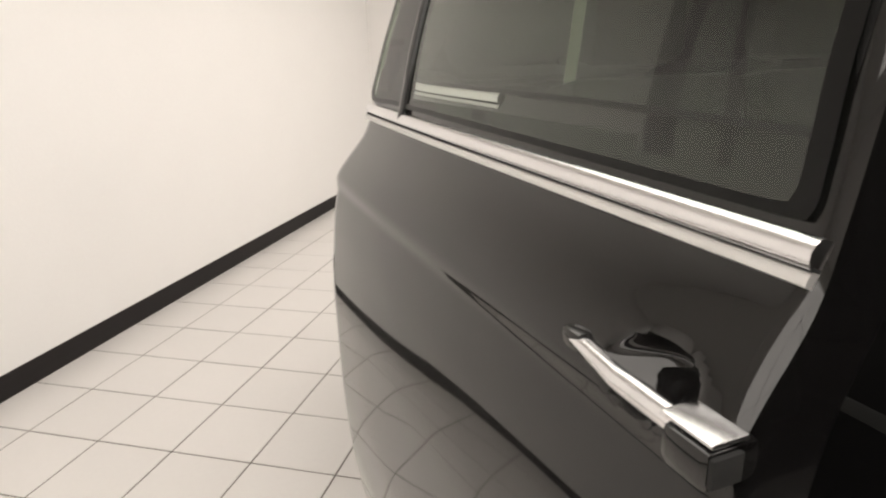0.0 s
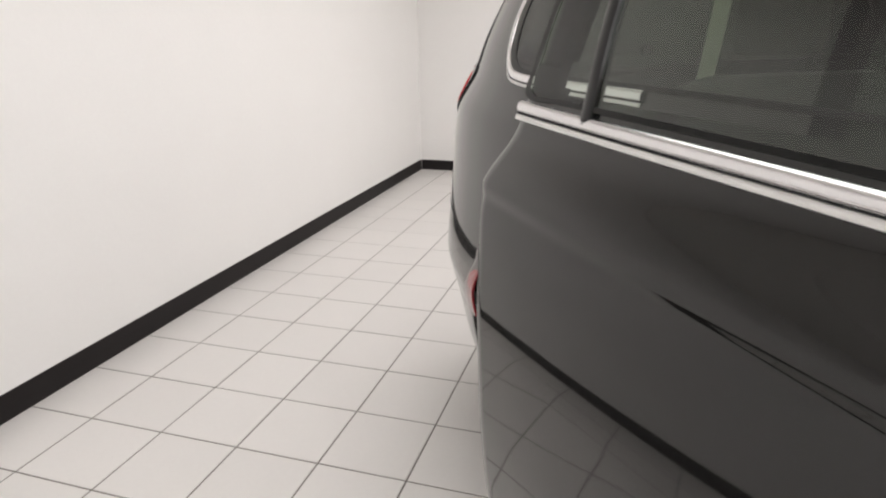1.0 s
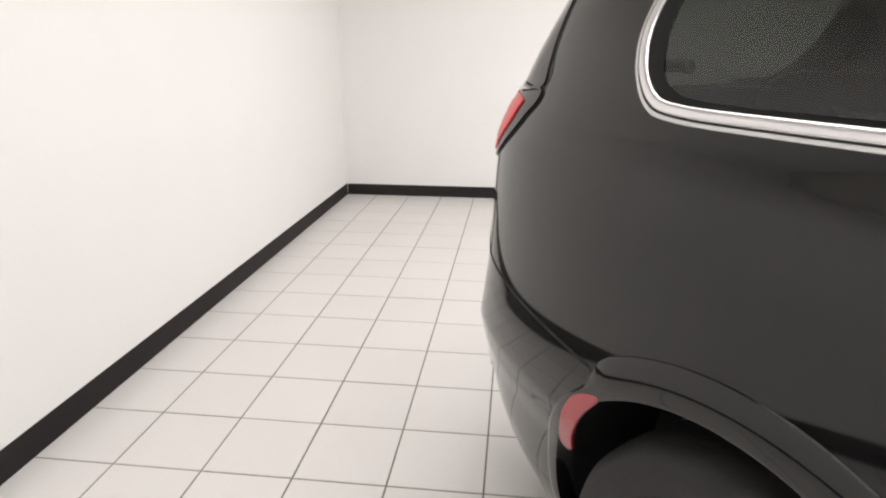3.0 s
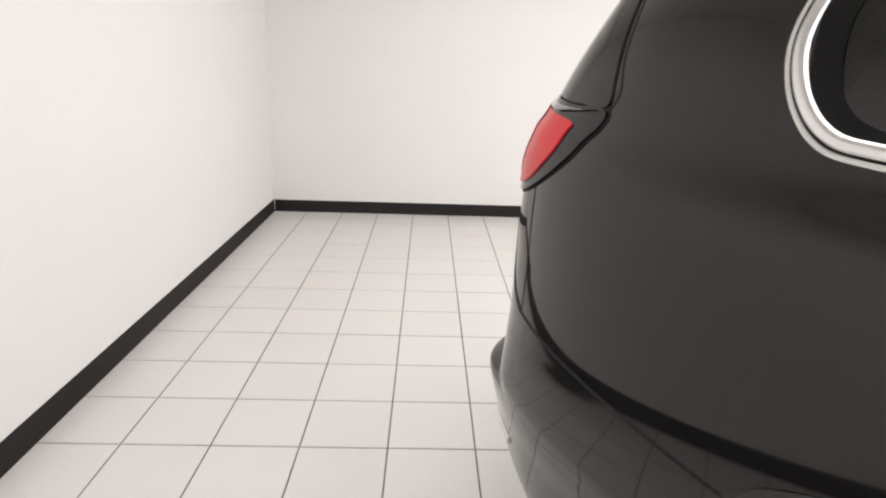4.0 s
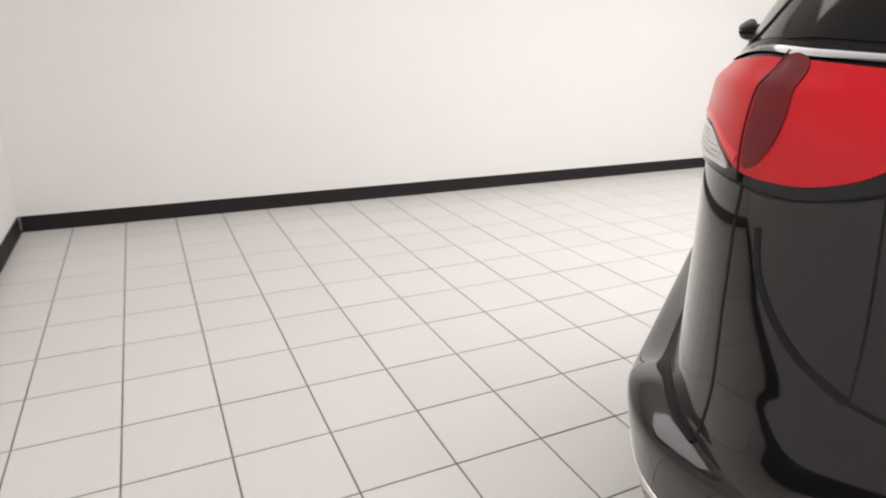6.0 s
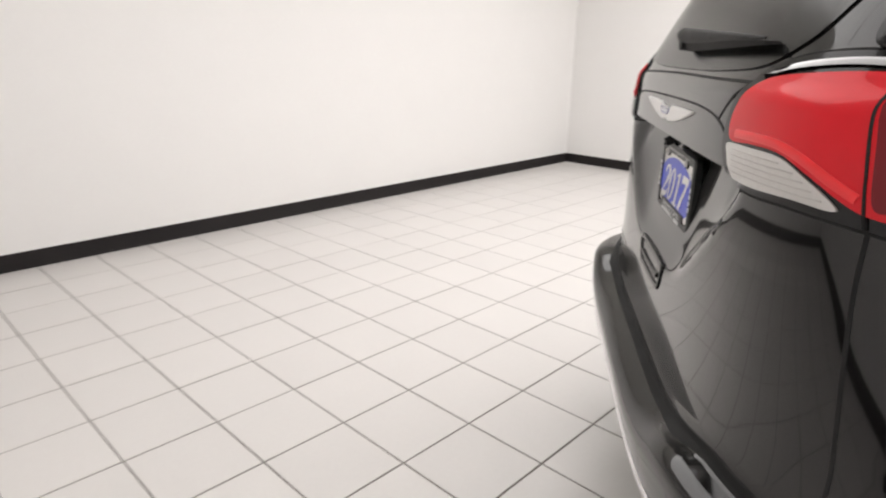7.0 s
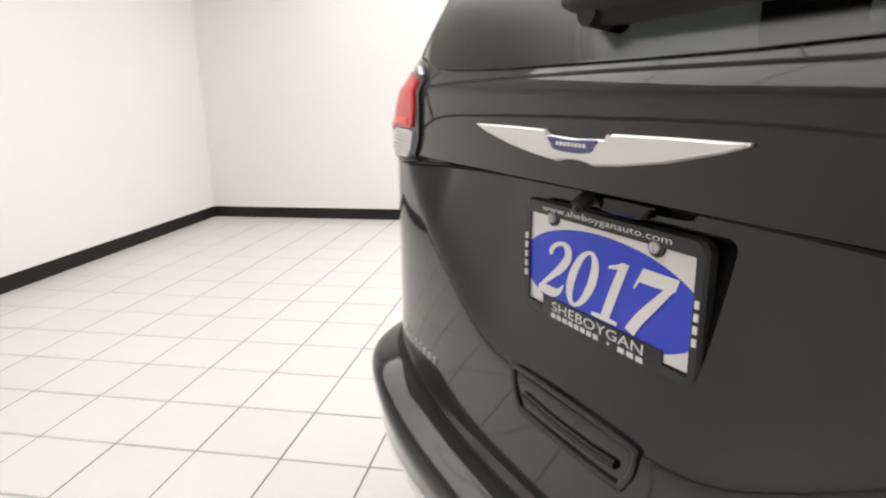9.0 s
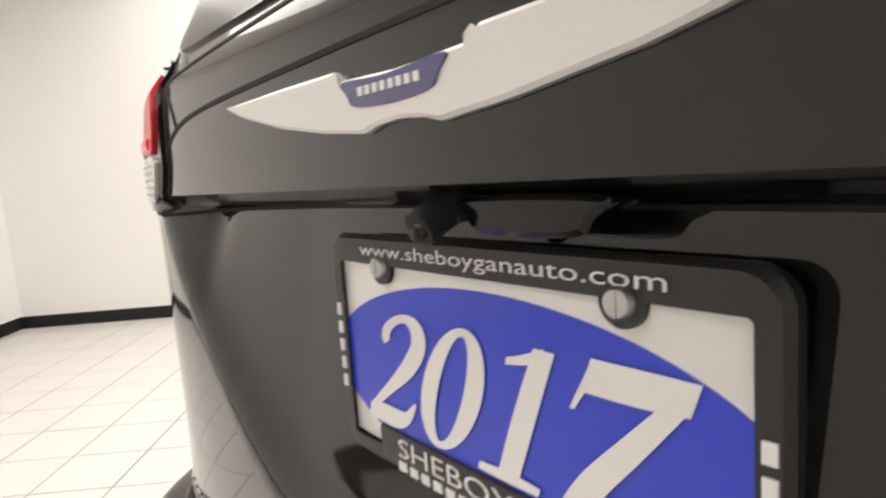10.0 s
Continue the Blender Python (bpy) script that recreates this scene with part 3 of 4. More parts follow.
for flip in ((lambda b: b), left_of):
    part("panel_gap", flip(ribbon(corner, spline([(65.0, 1.034), (65.4, 0.96), (65.0, 0.85), (64.2, 0.72), (64.6, 0.625)], 50), 0.006, 0.001, base=-0.003)), GAP, car)
    part("panel_gap", flip(ribbon(corner, spline([(61.0, 0.985), (60.0, 0.93), (57.0, 0.88), (52.5, 0.838), (47.0, 0.811)], 50), 0.013, 0.0012, base=-0.003)), GAP, car)
    part("panel_gap", flip(ribbon(corner, spline([(47.5, 0.812), (37, 0.796), (28.9, 0.783), (20, 0.768), (14.2, 0.757)], 60), 0.007, 0.001, base=-0.003)), GAP, car)
    part("panel_gap", flip(ribbon(corner, spline([(47.8, 1.066), (47.3, 0.96), (47.0, 0.88), (46.8, 0.815)], 40), 0.0035, 0.0008, base=-0.003)), GAP, car)
    part("panel_gap", flip(ribbon(corner, spline([(37.8, 1.217), (37.6, 1.25), (41.0, 1.31), (45.5, 1.40), (50, 1.50), (54, 1.60)], 50), 0.005, 0.001, base=-0.003)), GAP, car)
    part("panel_gap", flip(ribbon(flank, spline([(0.758, 0.757), (0.775, 0.742), (0.795, 0.725)], 10), 0.003, 0.001, base=-0.003)), GAP, car)
    cap = spline([(38.8, 1.2225), (47.4, 1.2255), (62, 1.2325), (69.5, 1.236), (70.0, 1.30), (70.5, 1.42), (70.5, 1.55), (66, 1.61), (58, 1.60), (50.5, 1.47), (44, 1.345), (40, 1.27)], 80, True)
    part("pillar_cap", flip(patch(corner, cap, 0.004, 0.006, 6)), GLOSS_BLACK, car, "gloss black corner panel above the tail lamp")


def arch_lip(cy):
    """A rolled edge round a wheel opening."""
    bm = bmesh.new()
    rows = []
    for k in range(73):
        deg = -22 + 224 * k / 72
        a = radians(deg)
        fl = min(1.0, max(0.0, (128 - deg) / 8)) if cy < 2 else 1.0
        row = []
        for r, off in ((0.509, -0.002), (0.507, 0.0035), (0.503, 0.0055), (0.470, 0.0075), (0.442, 0.007), (0.434, 0.004), (0.431, -0.010), (0.432, -0.045)):
            if r > 0.46:
                r = 0.455 + (r - 0.455) * (0.25 + 0.75 * fl)
            if off > 0:
                off *= 0.35 + 0.65 * fl
            y, z = cy + r * math.cos(a), WHEEL_Z + r * math.sin(a)
            p = flank(y, max(0.21, z))
            row.append(bm.verts.new((p.x + off, p.y, max(0.21, z))))
        rows.append(row)
    for a, b in zip(rows, rows[1:]):
        for i in range(len(a) - 1):
            bm.faces.new((a[i], a[i + 1], b[i + 1], b[i]))
    return bm


def arch_liner(cy):
    bm = bmesh.new()
    rows = []
    for k in range(49):
        a = radians(-24 + 228 * k / 48)
        y, z = cy + 0.446 * math.cos(a), WHEEL_Z + 0.446 * math.sin(a)
        xo = flank(y, max(0.21, z)).x - 0.035
        rows.append([bm.verts.new((x, y, max(0.19, z))) for x in (xo, 0.80, 0.62)])
    for a, b in zip(rows, rows[1:]):
        for i in range(2):
            bm.faces.new((a[i], a[i + 1], b[i + 1], b[i]))
    bm.faces.new([r[2] for r in rows])
    return bm


for flip in ((lambda b: b), left_of):
    for cy in (WHEEL_Y, FRONT_WHEEL_Y):
        part("arch_lip", flip(arch_lip(cy)), PAINT, car)
        part("arch_liner", flip(arch_liner(cy)), PLASTIC, car, "black plastic wheel arch liner")
    part("reflector", flip(patch(flank, spline([(0.664, 0.540), (0.688, 0.618), (0.722, 0.678), (0.768, 0.708), (0.796, 0.710), (0.752, 0.652), (0.716, 0.585), (0.700, 0.536)], 40, True), 0.004, 0.006, 4)),
         REFLECTOR, car, "red reflector on the bumper corner")
    part("bumper_chrome", flip(ribbon(corner, [Vector((90 - 40 * k / 50, 0.452)) for k in range(51)], 0.016, 0.003, crown=0.003)), CHROME, car, "dull bright strip along the bumper foot")
    part("sill_chrome", flip(ribbon(flank, [Vector((1.58 + 2.05 * k / 30, 0.40)) for k in range(31)], 0.020, 0.006, crown=0.004)), CHROME, car)

# near-black sheet on the skin: painted shade between the bumper's shelf and the tailgate's foot
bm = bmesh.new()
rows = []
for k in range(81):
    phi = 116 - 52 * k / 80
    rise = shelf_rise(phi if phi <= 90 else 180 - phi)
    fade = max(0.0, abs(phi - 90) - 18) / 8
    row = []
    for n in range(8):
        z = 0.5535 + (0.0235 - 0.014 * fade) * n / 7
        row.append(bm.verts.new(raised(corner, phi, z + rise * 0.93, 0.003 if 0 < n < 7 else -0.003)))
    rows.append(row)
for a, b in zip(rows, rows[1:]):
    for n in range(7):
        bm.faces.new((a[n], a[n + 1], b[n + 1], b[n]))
part("bumper_gap_shade", bm, GAP, car, "near-black strip painting the shade between the bumper and the tailgate")

# roof spoiler lip over the rear glass
bm = bmesh.new()
rows = []
for k in range(41):
    x = -0.60 + 1.2 * k / 40
    e = (abs(x) / 0.60) ** 4
    y0, z0 = 0.265 + 0.05 * (x / 0.6) ** 2, 1.668 - 0.03 * e
    rows.append([bm.verts.new((x, y0 + 0.20, z0 + 0.058)), bm.verts.new((x, y0 + 0.08, z0 + 0.042)), bm.verts.new((x, y0 - 0.02, z0 + 0.012)),
                 bm.verts.new((x, y0 - 0.025, z0)), bm.verts.new((x, y0 + 0.04, z0 - 0.020)), bm.verts.new((x, y0 + 0.12, z0 - 0.03))])
for a, b in zip(rows, rows[1:]):
    for i in range(5):
        bm.faces.new((a[i], a[i + 1], b[i + 1], b[i]))
part("spoiler", bm, PAINT, car, "black roof spoiler above the rear glass")

# underbody
box_part("underbody", (-0.70, 0.45, 0.17), (0.70, 4.75, 0.26), PLASTIC, car, bevel=0.02)

# ---------------------------------------------------------------- badge, plate, camera, pull, wiper
WING = [(-0.208, 1.1075), (-0.12, 1.1075), (-0.056, 1.1065), (-0.048, 1.1005), (0.0, 1.0985), (0.048, 1.1005), (0.056, 1.1065), (0.12, 1.1075), (0.208, 1.1075),
        (0.207, 1.1045), (0.182, 1.0965), (0.125, 1.0830), (0.07, 1.0745), (0.030, 1.0705), (0.018, 1.0735), (0.0, 1.0750), (-0.018, 1.0735), (-0.030, 1.0705), (-0.07, 1.0745), (-0.125, 1.0830), (-0.182, 1.0965), (-0.207, 1.1045)]


def plate_like(outline, y_of, depth, bevel=0.0015):
    """A flat-faced solid cut to an outline in x and z, bulging a little; it faces the tail."""
    bm = bmesh.new()
    c = sum((Vector(p) for p in outline), Vector((0, 0))) / len(outline)
    back = [bm.verts.new((x, y_of(x, z), z)) for x, z in outline]
    edge = [bm.verts.new((x, y_of(x, z) - depth + bevel, z)) for x, z in outline]
    face = []
    for i, (x, z) in enumerate(outline):
        a, b = Vector(outline[i - 1]), Vector(outline[(i + 1) % len(outline)])
        t = (b - a).normalized()
        n = Vector((t.y, -t.x))
        if n.dot(Vector((x, z)) - c) < 0:
            n = -n
        face.append(bm.verts.new((x - n.x * bevel, y_of(x, z) - depth, z - n.y * bevel)))
    n = len(outline)
    for p, q in ((back, edge), (edge, face)):
        for i in range(n):
            bm.faces.new((p[i], p[(i + 1) % n], q[(i + 1) % n], q[i]))
    f = bm.faces.new(face)
    bmesh.ops.triangulate(bm, faces=[f])
    return bm


def gate_y(x, z):
    return tail(x, min(z, 1.12)).y if z > 1.05 else tail(x, 1.06).y


wing_pts = [Vector((x * 1.09 + 0.007, z + 0.012)) for x, z in WING]
wing_fine = []
for a, b in zip(wing_pts, wing_pts[1:] + wing_pts[:1]):
    for k in range(4):
        wing_fine.append(tuple(a.lerp(b, k / 4)))
badge = part("badge", plate_like(wing_fine, gate_y, 0.006, 0.002), BADGE, car, "matt silver winged badge")
enamel = [(-0.044, 1.0990), (0.0, 1.0972), (0.044, 1.0990), (0.040, 1.0915), (0.032, 1.0845), (0.0, 1.0825), (-0.032, 1.0845), (-0.040, 1.0915)]
part("enamel", plate_like([tuple(p) for p in spline([(x + 0.003, z + 0.012) for x, z in enamel], 40, True)], lambda x, z: gate_y(x, z) - 0.0055, 0.0015, 0.0004), ENAMEL, badge, "dark blue enamel field")
for k in range(8):
    x = -0.0215 + 0.0070 * k
    part("mark", box(bmesh.new(), (x - 0.0022, gate_y(0, 1.10) - 0.0076, 1.1015), (x + 0.0022, gate_y(0, 1.10) - 0.0066, 1.1060)), LETTER, badge)

# the number plate holder: flat, leaning with the hollow behind it
PX, PZ, PW, PH = 0.014, 0.941, 0.318, 0.161
PY = 0.042


def rounded(x0, x1, z0, z1, r, n=6):
    pts = []
    for cx, cz, a0 in ((x1 - r, z1 - r, 0), (x0 + r, z1 - r, 90), (x0 + r, z0 + r, 180), (x1 - r, z0 + r, 270)):
        for k in range(n + 1):
            a = radians(a0 + 90 * k / n)
            pts.append((cx + r * math.cos(a), cz + r * math.sin(a)))
    return pts


def plate_frame():
    bm = bmesh.new()
    outer = rounded(PX - PW / 2 - 0.002, PX + PW / 2 - 0.002, PZ - PH / 2, PZ + PH / 2, 0.016)
    inner = rounded(PX - 0.1485, PX + 0.1455, PZ - 0.0685, PZ + 0.062, 0.003)
    n = len(outer)
    c = Vector((PX, PZ))

    def draw(pts, y, inset=0.0):
        out = []
        for p in pts:
            v = Vector(p)
            d = (v - c)
            v = c + Vector((d.x - math.copysign(inset, d.x), d.y - math.copysign(inset, d.y)))
            out.append(bm.verts.new((v.x, y, v.y)))
        return out

    loops = [draw(outer, PY + 0.014, 0.002), draw(outer, PY + 0.001), draw(outer, PY - 0.0030, 0.003), draw(inner, PY - 0.0034, -0.001), draw(inner, PY - 0.003), draw(inner, PY + 0.004)]
    for a, b in zip(loops, loops[1:]):
        for i in range(n):
            bm.faces.new((a[i], a[(i + 1) % n], b[(i + 1) % n], b[i]))
    # tab along the foot and two ears round the screws
    box(bm, (PX - 0.113, PY - 0.0036, PZ - 0.076), (PX + 0.109, PY + 0.003, PZ - 0.0520), 0.002)
    for sx in (-0.0950, 0.0900):
        m = Matrix.Translation((PX + sx, PY + 0.002, PZ + 0.060)) @ Matrix.Rotation(radians(90), 4, "X")
        bmesh.ops.create_cone(bm, cap_ends=True, segments=24, radius1=0.0125, radius2=0.0115, depth=0.011, matrix=m)
    return bm


holder = part("plate_frame", plate_frame(), FRAME_BLACK, car, "black plastic plate frame with pale lettering")
part("plate", box(bmesh.new(), (PX - 0.153, PY, PZ - 0.073), (PX + 0.150, PY + 0.003, PZ + 0.073), 0.001), WHITE, holder, "white dealer plate insert")


def clipped_oval():
    """The blue oval, cut off square where the frame's opening ends."""
    pts = []
    for k in range(96):
        a = 2 * math.pi * k / 96
        x, z = 0.164 * math.cos(a), 0.0625 * math.sin(a)
        pts.append((PX + max(-0.151, min(0.149, x)), PZ - 0.009 + z))
    return pts


part("oval", plate_like(clipped_oval(), lambda x, z: PY, 0.0008, 0.0002), BLUE, holder, "bright blue oval print")


def lettering(text, x, z, y, height, mat, parent, width=None, shear=0.0, bold=0.0, turn=0.0, name="lettering", space=1.0):
    """Raised letters facing the tail, centred at x and z."""
    cu = bpy.data.curves.new(name, "FONT")
    cu.body, cu.align_x, cu.align_y = text, "CENTER", "CENTER"
    cu.size, cu.shear, cu.offset, cu.extrude, cu.resolution_u = 1.0, shear, bold, 0.0, 3
    cu.space_character = space
    tmp = bpy.data.objects.new(name, cu)
    me = bpy.data.meshes.new_from_object(tmp)
    bpy.data.objects.remove(tmp)
    co = [v.co.copy() for v in me.vertices]
    lo = Vector((min(c.x for c in co), min(c.y for c in co)))
    hi = Vector((max(c.x for c in co), max(c.y for c in co)))
    sy = height / (hi.y - lo.y)
    sx = width / (hi.x - lo.x) if width else sy
    mid = (lo + hi) / 2
    c, s = math.cos(radians(turn)), math.sin(radians(turn))
    for v, p in zip(me.vertices, co):
        a, b = (p.x - mid.x) * sx, (p.y - mid.y) * sy
        v.co = (x + a * c - b * s, y, z + a * s + b * c)
    me.materials.append(mat)
    ob = new(name, me)
    ob.parent = parent
    return ob


STROKES = {  # pen strokes of each numeral: x, y and half width of the pen
    "2": [[(0.10, 0.73, 0.035), (0.07, 0.82, 0.050), (0.15, 0.93, 0.035), (0.28, 0.970, 0.032), (0.40, 0.89, 0.060), (0.44, 0.74, 0.080), (0.37, 0.55, 0.075), (0.24, 0.36, 0.052), (0.11, 0.18, 0.038), (0.03, 0.06, 0.030)],
          [(0.02, 0.055, 0.055), (0.18, 0.070, 0.070), (0.36, 0.070, 0.070), (0.46, 0.12, 0.050), (0.52, 0.27, 0.014)]],
    "1": [[(0.29, 0.99, 0.070), (0.28, 0.5, 0.078), (0.28, 0.03, 0.078)], [(0.30, 0.965, 0.035), (0.18, 0.90, 0.030), (0.06, 0.86, 0.020)], [(0.05, 0.024, 0.024), (0.28, 0.03, 0.034), (0.51, 0.024, 0.024)]],
    "7": [[(0.03, 0.91, 0.085), (0.3, 0.91, 0.085), (0.56, 0.92, 0.075)], [(0.06, 0.95, 0.030), (0.035, 0.82, 0.022), (0.01, 0.68, 0.014)], [(0.51, 0.90, 0.050), (0.37, 0.55, 0.072), (0.25, 0.25, 0.085), (0.19, 0.0, 0.088)]],
}


def numeral(ch, x0):
    """One figure of the year in a bold slanted serif hand."""
    bm = bmesh.new()
    h, wide = 0.079, 0.100

    def put(px, py, lift):
        return (PX + x0 + px * wide + (py - 0.5) * 0.031, PY - 0.0018 - lift, PZ - 0.009 - h / 2 + py * h)

    for n, pen in enumerate(STROKES.get(ch, [])):
        mid = spline([(a, b, c) for a, b, c in pen], 28)
        rows = []
        for i, p in enumerate(mid):
            q = mid[min(len(mid) - 1, i + 1)] - mid[max(0, i - 1)]
            t = Vector((q.x * wide, q.y * h)).normalized()
            nx, ny = -t.y, t.x
            half = p.z
            rows.append([bm.verts.new(put(p.x + s * nx * half, p.y + s * ny * half * wide / h, 0.00012 * n)) for s in (-1, 1)])
        for a, b in zip(rows, rows[1:]):
            bm.faces.new((a[0], a[1], b[1], b[0]))
    if ch == "0":
        n = 44
        rings = []
        for rx, ry in ((0.27, 0.51), (0.115, 0.445)):
            rings.append([bm.verts.new(put(0.27 + rx * math.cos(2 * math.pi * k / n), 0.5 + ry * math.sin(2 * math.pi * k / n), 0)) for k in range(n)])
        for i in range(n):
            bm.faces.new((rings[0][i], rings[0][(i + 1) % n], rings[1][(i + 1) % n], rings[1][i]))
    return bm


for ch, x0 in (("2", -0.114), ("0", -0.0590), ("1", -0.0005), ("7", 0.0530)):
    part("numeral", numeral(ch, x0), WHITE, holder, "white slanted numeral " + ch, smooth=False)
lettering("www.sheboyganauto.com", PX - 0.003, PZ + 0.0695, PY - 0.0042, 0.0108, LETTER, holder, 0.230)
lettering("SHEBOYGAN", PX - 0.004, PZ - 0.0615, PY - 0.0042, 0.0130, LETTER, holder, 0.172)
# maker's names as plain bars the size of their letters


def bar(x, z, wide, high):
    part("mark", box(bmesh.new(), (PX + x - wide / 2, PY - 0.0044, PZ + z - high / 2), (PX + x + wide / 2, PY - 0.0030, PZ + z + high / 2)), LETTER, holder)


for k in range(8):
    bar(-0.0865 + 0.0125 * k, -0.0745, 0.0085, 0.0062)
for k in range(3):
    bar(0.0470 + 0.0150 * k, -0.0745, 0.0105, 0.0062)
bar(0.0245, -0.0745, 0.0035, 0.0035)
for k in range(5):
    bar(-0.1545, 0.0245 - 0.0135 * k, 0.0052, 0.0086)
for k in range(4):
    bar(0.1500, 0.0135 - 0.0135 * k, 0.0056, 0.0086)
for sx in (-0.0950, 0.0900):
    bm = bmesh.new()
    m = Matrix.Translation((PX + sx, PY - 0.0045, PZ + 0.060)) @ Matrix.Rotation(radians(90), 4, "X")
    bmesh.ops.create_cone(bm, cap_ends=True, segments=20, radius1=0.0078, radius2=0.0066, depth=0.006, matrix=m)
    bmesh.ops.bevel(bm, geom=bm.edges[:], offset=0.0006, segments=1, affect="EDGES")
    box(bm, (PX + sx - 0.0007, PY - 0.0080, PZ + 0.054), (PX + sx + 0.0007, PY - 0.0072, PZ + 0.066))
    part("screw", bm, STEEL, holder, "zinc screw head")

# reversing camera under the ledge, with the dark hollow beside it
bm = bmesh.new()
m = Matrix.Translation((0.004, 0.022, 1.0375)) @ Matrix.Rotation(radians(118), 4, "X")
bmesh.ops.create_cone(bm, cap_ends=True, segments=28, radius1=0.0115, radius2=0.0095, depth=0.026, matrix=m)
box(bm, (-0.007, 0.028, 1.033), (0.016, 0.058, 1.050), 0.004)
pod = part("camera_pod", bm, PLASTIC, car, "small black reversing camera")
bm = bmesh.new()
m = Matrix.Translation((0.004, 0.011, 1.0312)) @ Matrix.Rotation(radians(62), 4, "X")
bmesh.ops.create_uvsphere(bm, u_segments=20, v_segments=12, radius=0.0065, matrix=m @ Matrix.Diagonal((1, 1, 0.6, 1)))
part("lens", bm, GLOSS_BLACK, pod)
hollow = [(0.020, 1.0465), (0.108, 1.0465), (0.100, 1.037), (0.088, 1.0285), (0.032, 1.0285), (0.022, 1.036)]
part("lamp_hollow", plate_like([tuple(p) for p in spline(hollow, 36, True)], lambda x, z: 0.044, 0.018, 0.003), GLOSS_BLACK, car, "dark hollow under the tailgate ledge")

# pull recess below the plate
pull = [(-0.128, 0.770), (-0.118, 0.777), (0, 0.779), (0.112, 0.777), (0.122, 0.770), (0.118, 0.745), (0.104, 0.722), (0.092, 0.716), (0, 0.714), (-0.098, 0.716), (-0.110, 0.722), (-0.124, 0.745)]


def gate_skin(x, z):
    """The tailgate below the plate, without its hollow."""
    return Vector((x, tail(x, 0.70).y, z))


pull_rim = part("pull_recess", ribbon(gate_skin, spline(pull, 90, True), 0.010, 0.003, True, base=-0.022, crown=0.002), PAINT, car, "black tailgate pull recess")
part("hollow", patch(gate_skin, shrink(spline(pull, 60, True), 0.95), -0.002, 0.015, 3), GAP, pull_rim)
part("lip", ribbon(gate_skin, spline([(-0.098, 0.742), (-0.05, 0.738), (0.0, 0.737), (0.05, 0.738), (0.094, 0.742)], 30), 0.012, 0.004, crown=0.003), GLOSS_BLACK, pull_rim)

# model name as plain bright bars low on the gate
for k in range(8):
    x = -0.60 + 0.026 * k
    part("mark", ribbon(tail, [Vector((x, 0.668)), Vector((x + 0.016, 0.668))], 0.014, 0.002), STEEL, car)

# wiper
bm = bmesh.new()
rows = []
for k in range(25):
    u = k / 24
    x = -0.050 + 0.510 * u
    z = 1.262 - 0.015 * u
    y = tail(x, z).y - 0.040 + 0.012 * u
    r = (0.021 * (1 - u) ** 0.8 + 0.003) * math.sqrt(min(1.0, 0.12 + u * 12))
    rows.append([bm.verts.new((x, y + 0.6 * r * math.cos(a), z + 0.75 * r * math.sin(a))) for a in (2 * math.pi * q / 10 for q in range(10))])
for a, b in zip(rows, rows[1:]):
    for i in range(10):
        bm.faces.new((a[i], a[(i + 1) % 10], b[(i + 1) % 10], b[i]))
bm.faces.new(rows[0])
bm.faces.new(rows[-1])
wiper = part("wiper", bm, PLASTIC, car, "black rear wiper arm and blade")
bm = bmesh.new()
rows = []
for k in range(21):
    u = k / 20
    x = -0.005 + 0.470 * u
    z = 1.238 + 0.003 * u
    y = tail(x, z).y
    h = (1 - 0.65 * u * u) * min(1.0, 0.4 + 5 * u)
    rows.append([bm.verts.new(p) for p in ((x, y - 0.004, z - 0.005 * h), (x, y - 0.026, z - 0.010 * h), (x, y - 0.030, z + 0.007 * h), (x, y - 0.006, z + 0.005 * h))])
for a, b in zip(rows, rows[1:]):
    for i in range(4):
        bm.faces.new((a[i], a[(i + 1) % 4], b[(i + 1) % 4], b[i]))
bm.faces.new(rows[0])
bm.faces.new(rows[-1])
part("blade", bm, GAP, wiper)
bm = bmesh.new()
bmesh.ops.create_cone(bm, cap_ends=True, segments=20, radius1=0.022, radius2=0.016, depth=0.05, matrix=Matrix.Translation((0.0, tail(0.0, 1.247).y - 0.016, 1.247)) @ Matrix.Rotation(radians(90), 4, "X"))
part("pivot", bm, PLASTIC, wiper)


# ---------------------------------------------------------------- wheels
def lathe(profile, n=64):
    """Turns (radius, x) pairs about the x axis."""
    bm = bmesh.new()
    rows = [[bm.verts.new((x, r * math.cos(2 * math.pi * k / n), r * math.sin(2 * math.pi * k / n))) for k in range(n)] for r, x in profile]
    for a, b in zip(rows, rows[1:]):
        for i in range(n):
            bm.faces.new((a[i], a[(i + 1) % n], b[(i + 1) % n], b[i]))
    return bm


def spoke(side):
    """One arm of a forked spoke, from the hub out to the rim, tapering and dished."""
    bm = bmesh.new()
    rows = []
    for k in range(9):
        u = k / 8
        r = 0.040 + 0.165 * u
        a = side * (0.05 + 0.20 * u**1.3)
        half = (0.024 + 0.011 * u) if u > 0.15 else 0.027
        x = 0.012 + 0.018 * u - 0.012 * (1 - u) ** 2
        c, s = math.cos(a), math.sin(a)
        ring_pts = [(-half, -0.022), (-half, -0.004), (-half * 0.7, 0.004), (half * 0.7, 0.004), (half, -0.004), (half, -0.022)]
        rows.append([bm.verts.new((x + d, r * s + t * c, r * c - t * s)) for t, d in ring_pts])
    for a, b in zip(rows, rows[1:]):
        for i in range(5):
            bm.faces.new((a[i], a[i + 1], b[i + 1], b[i]))
    return bm


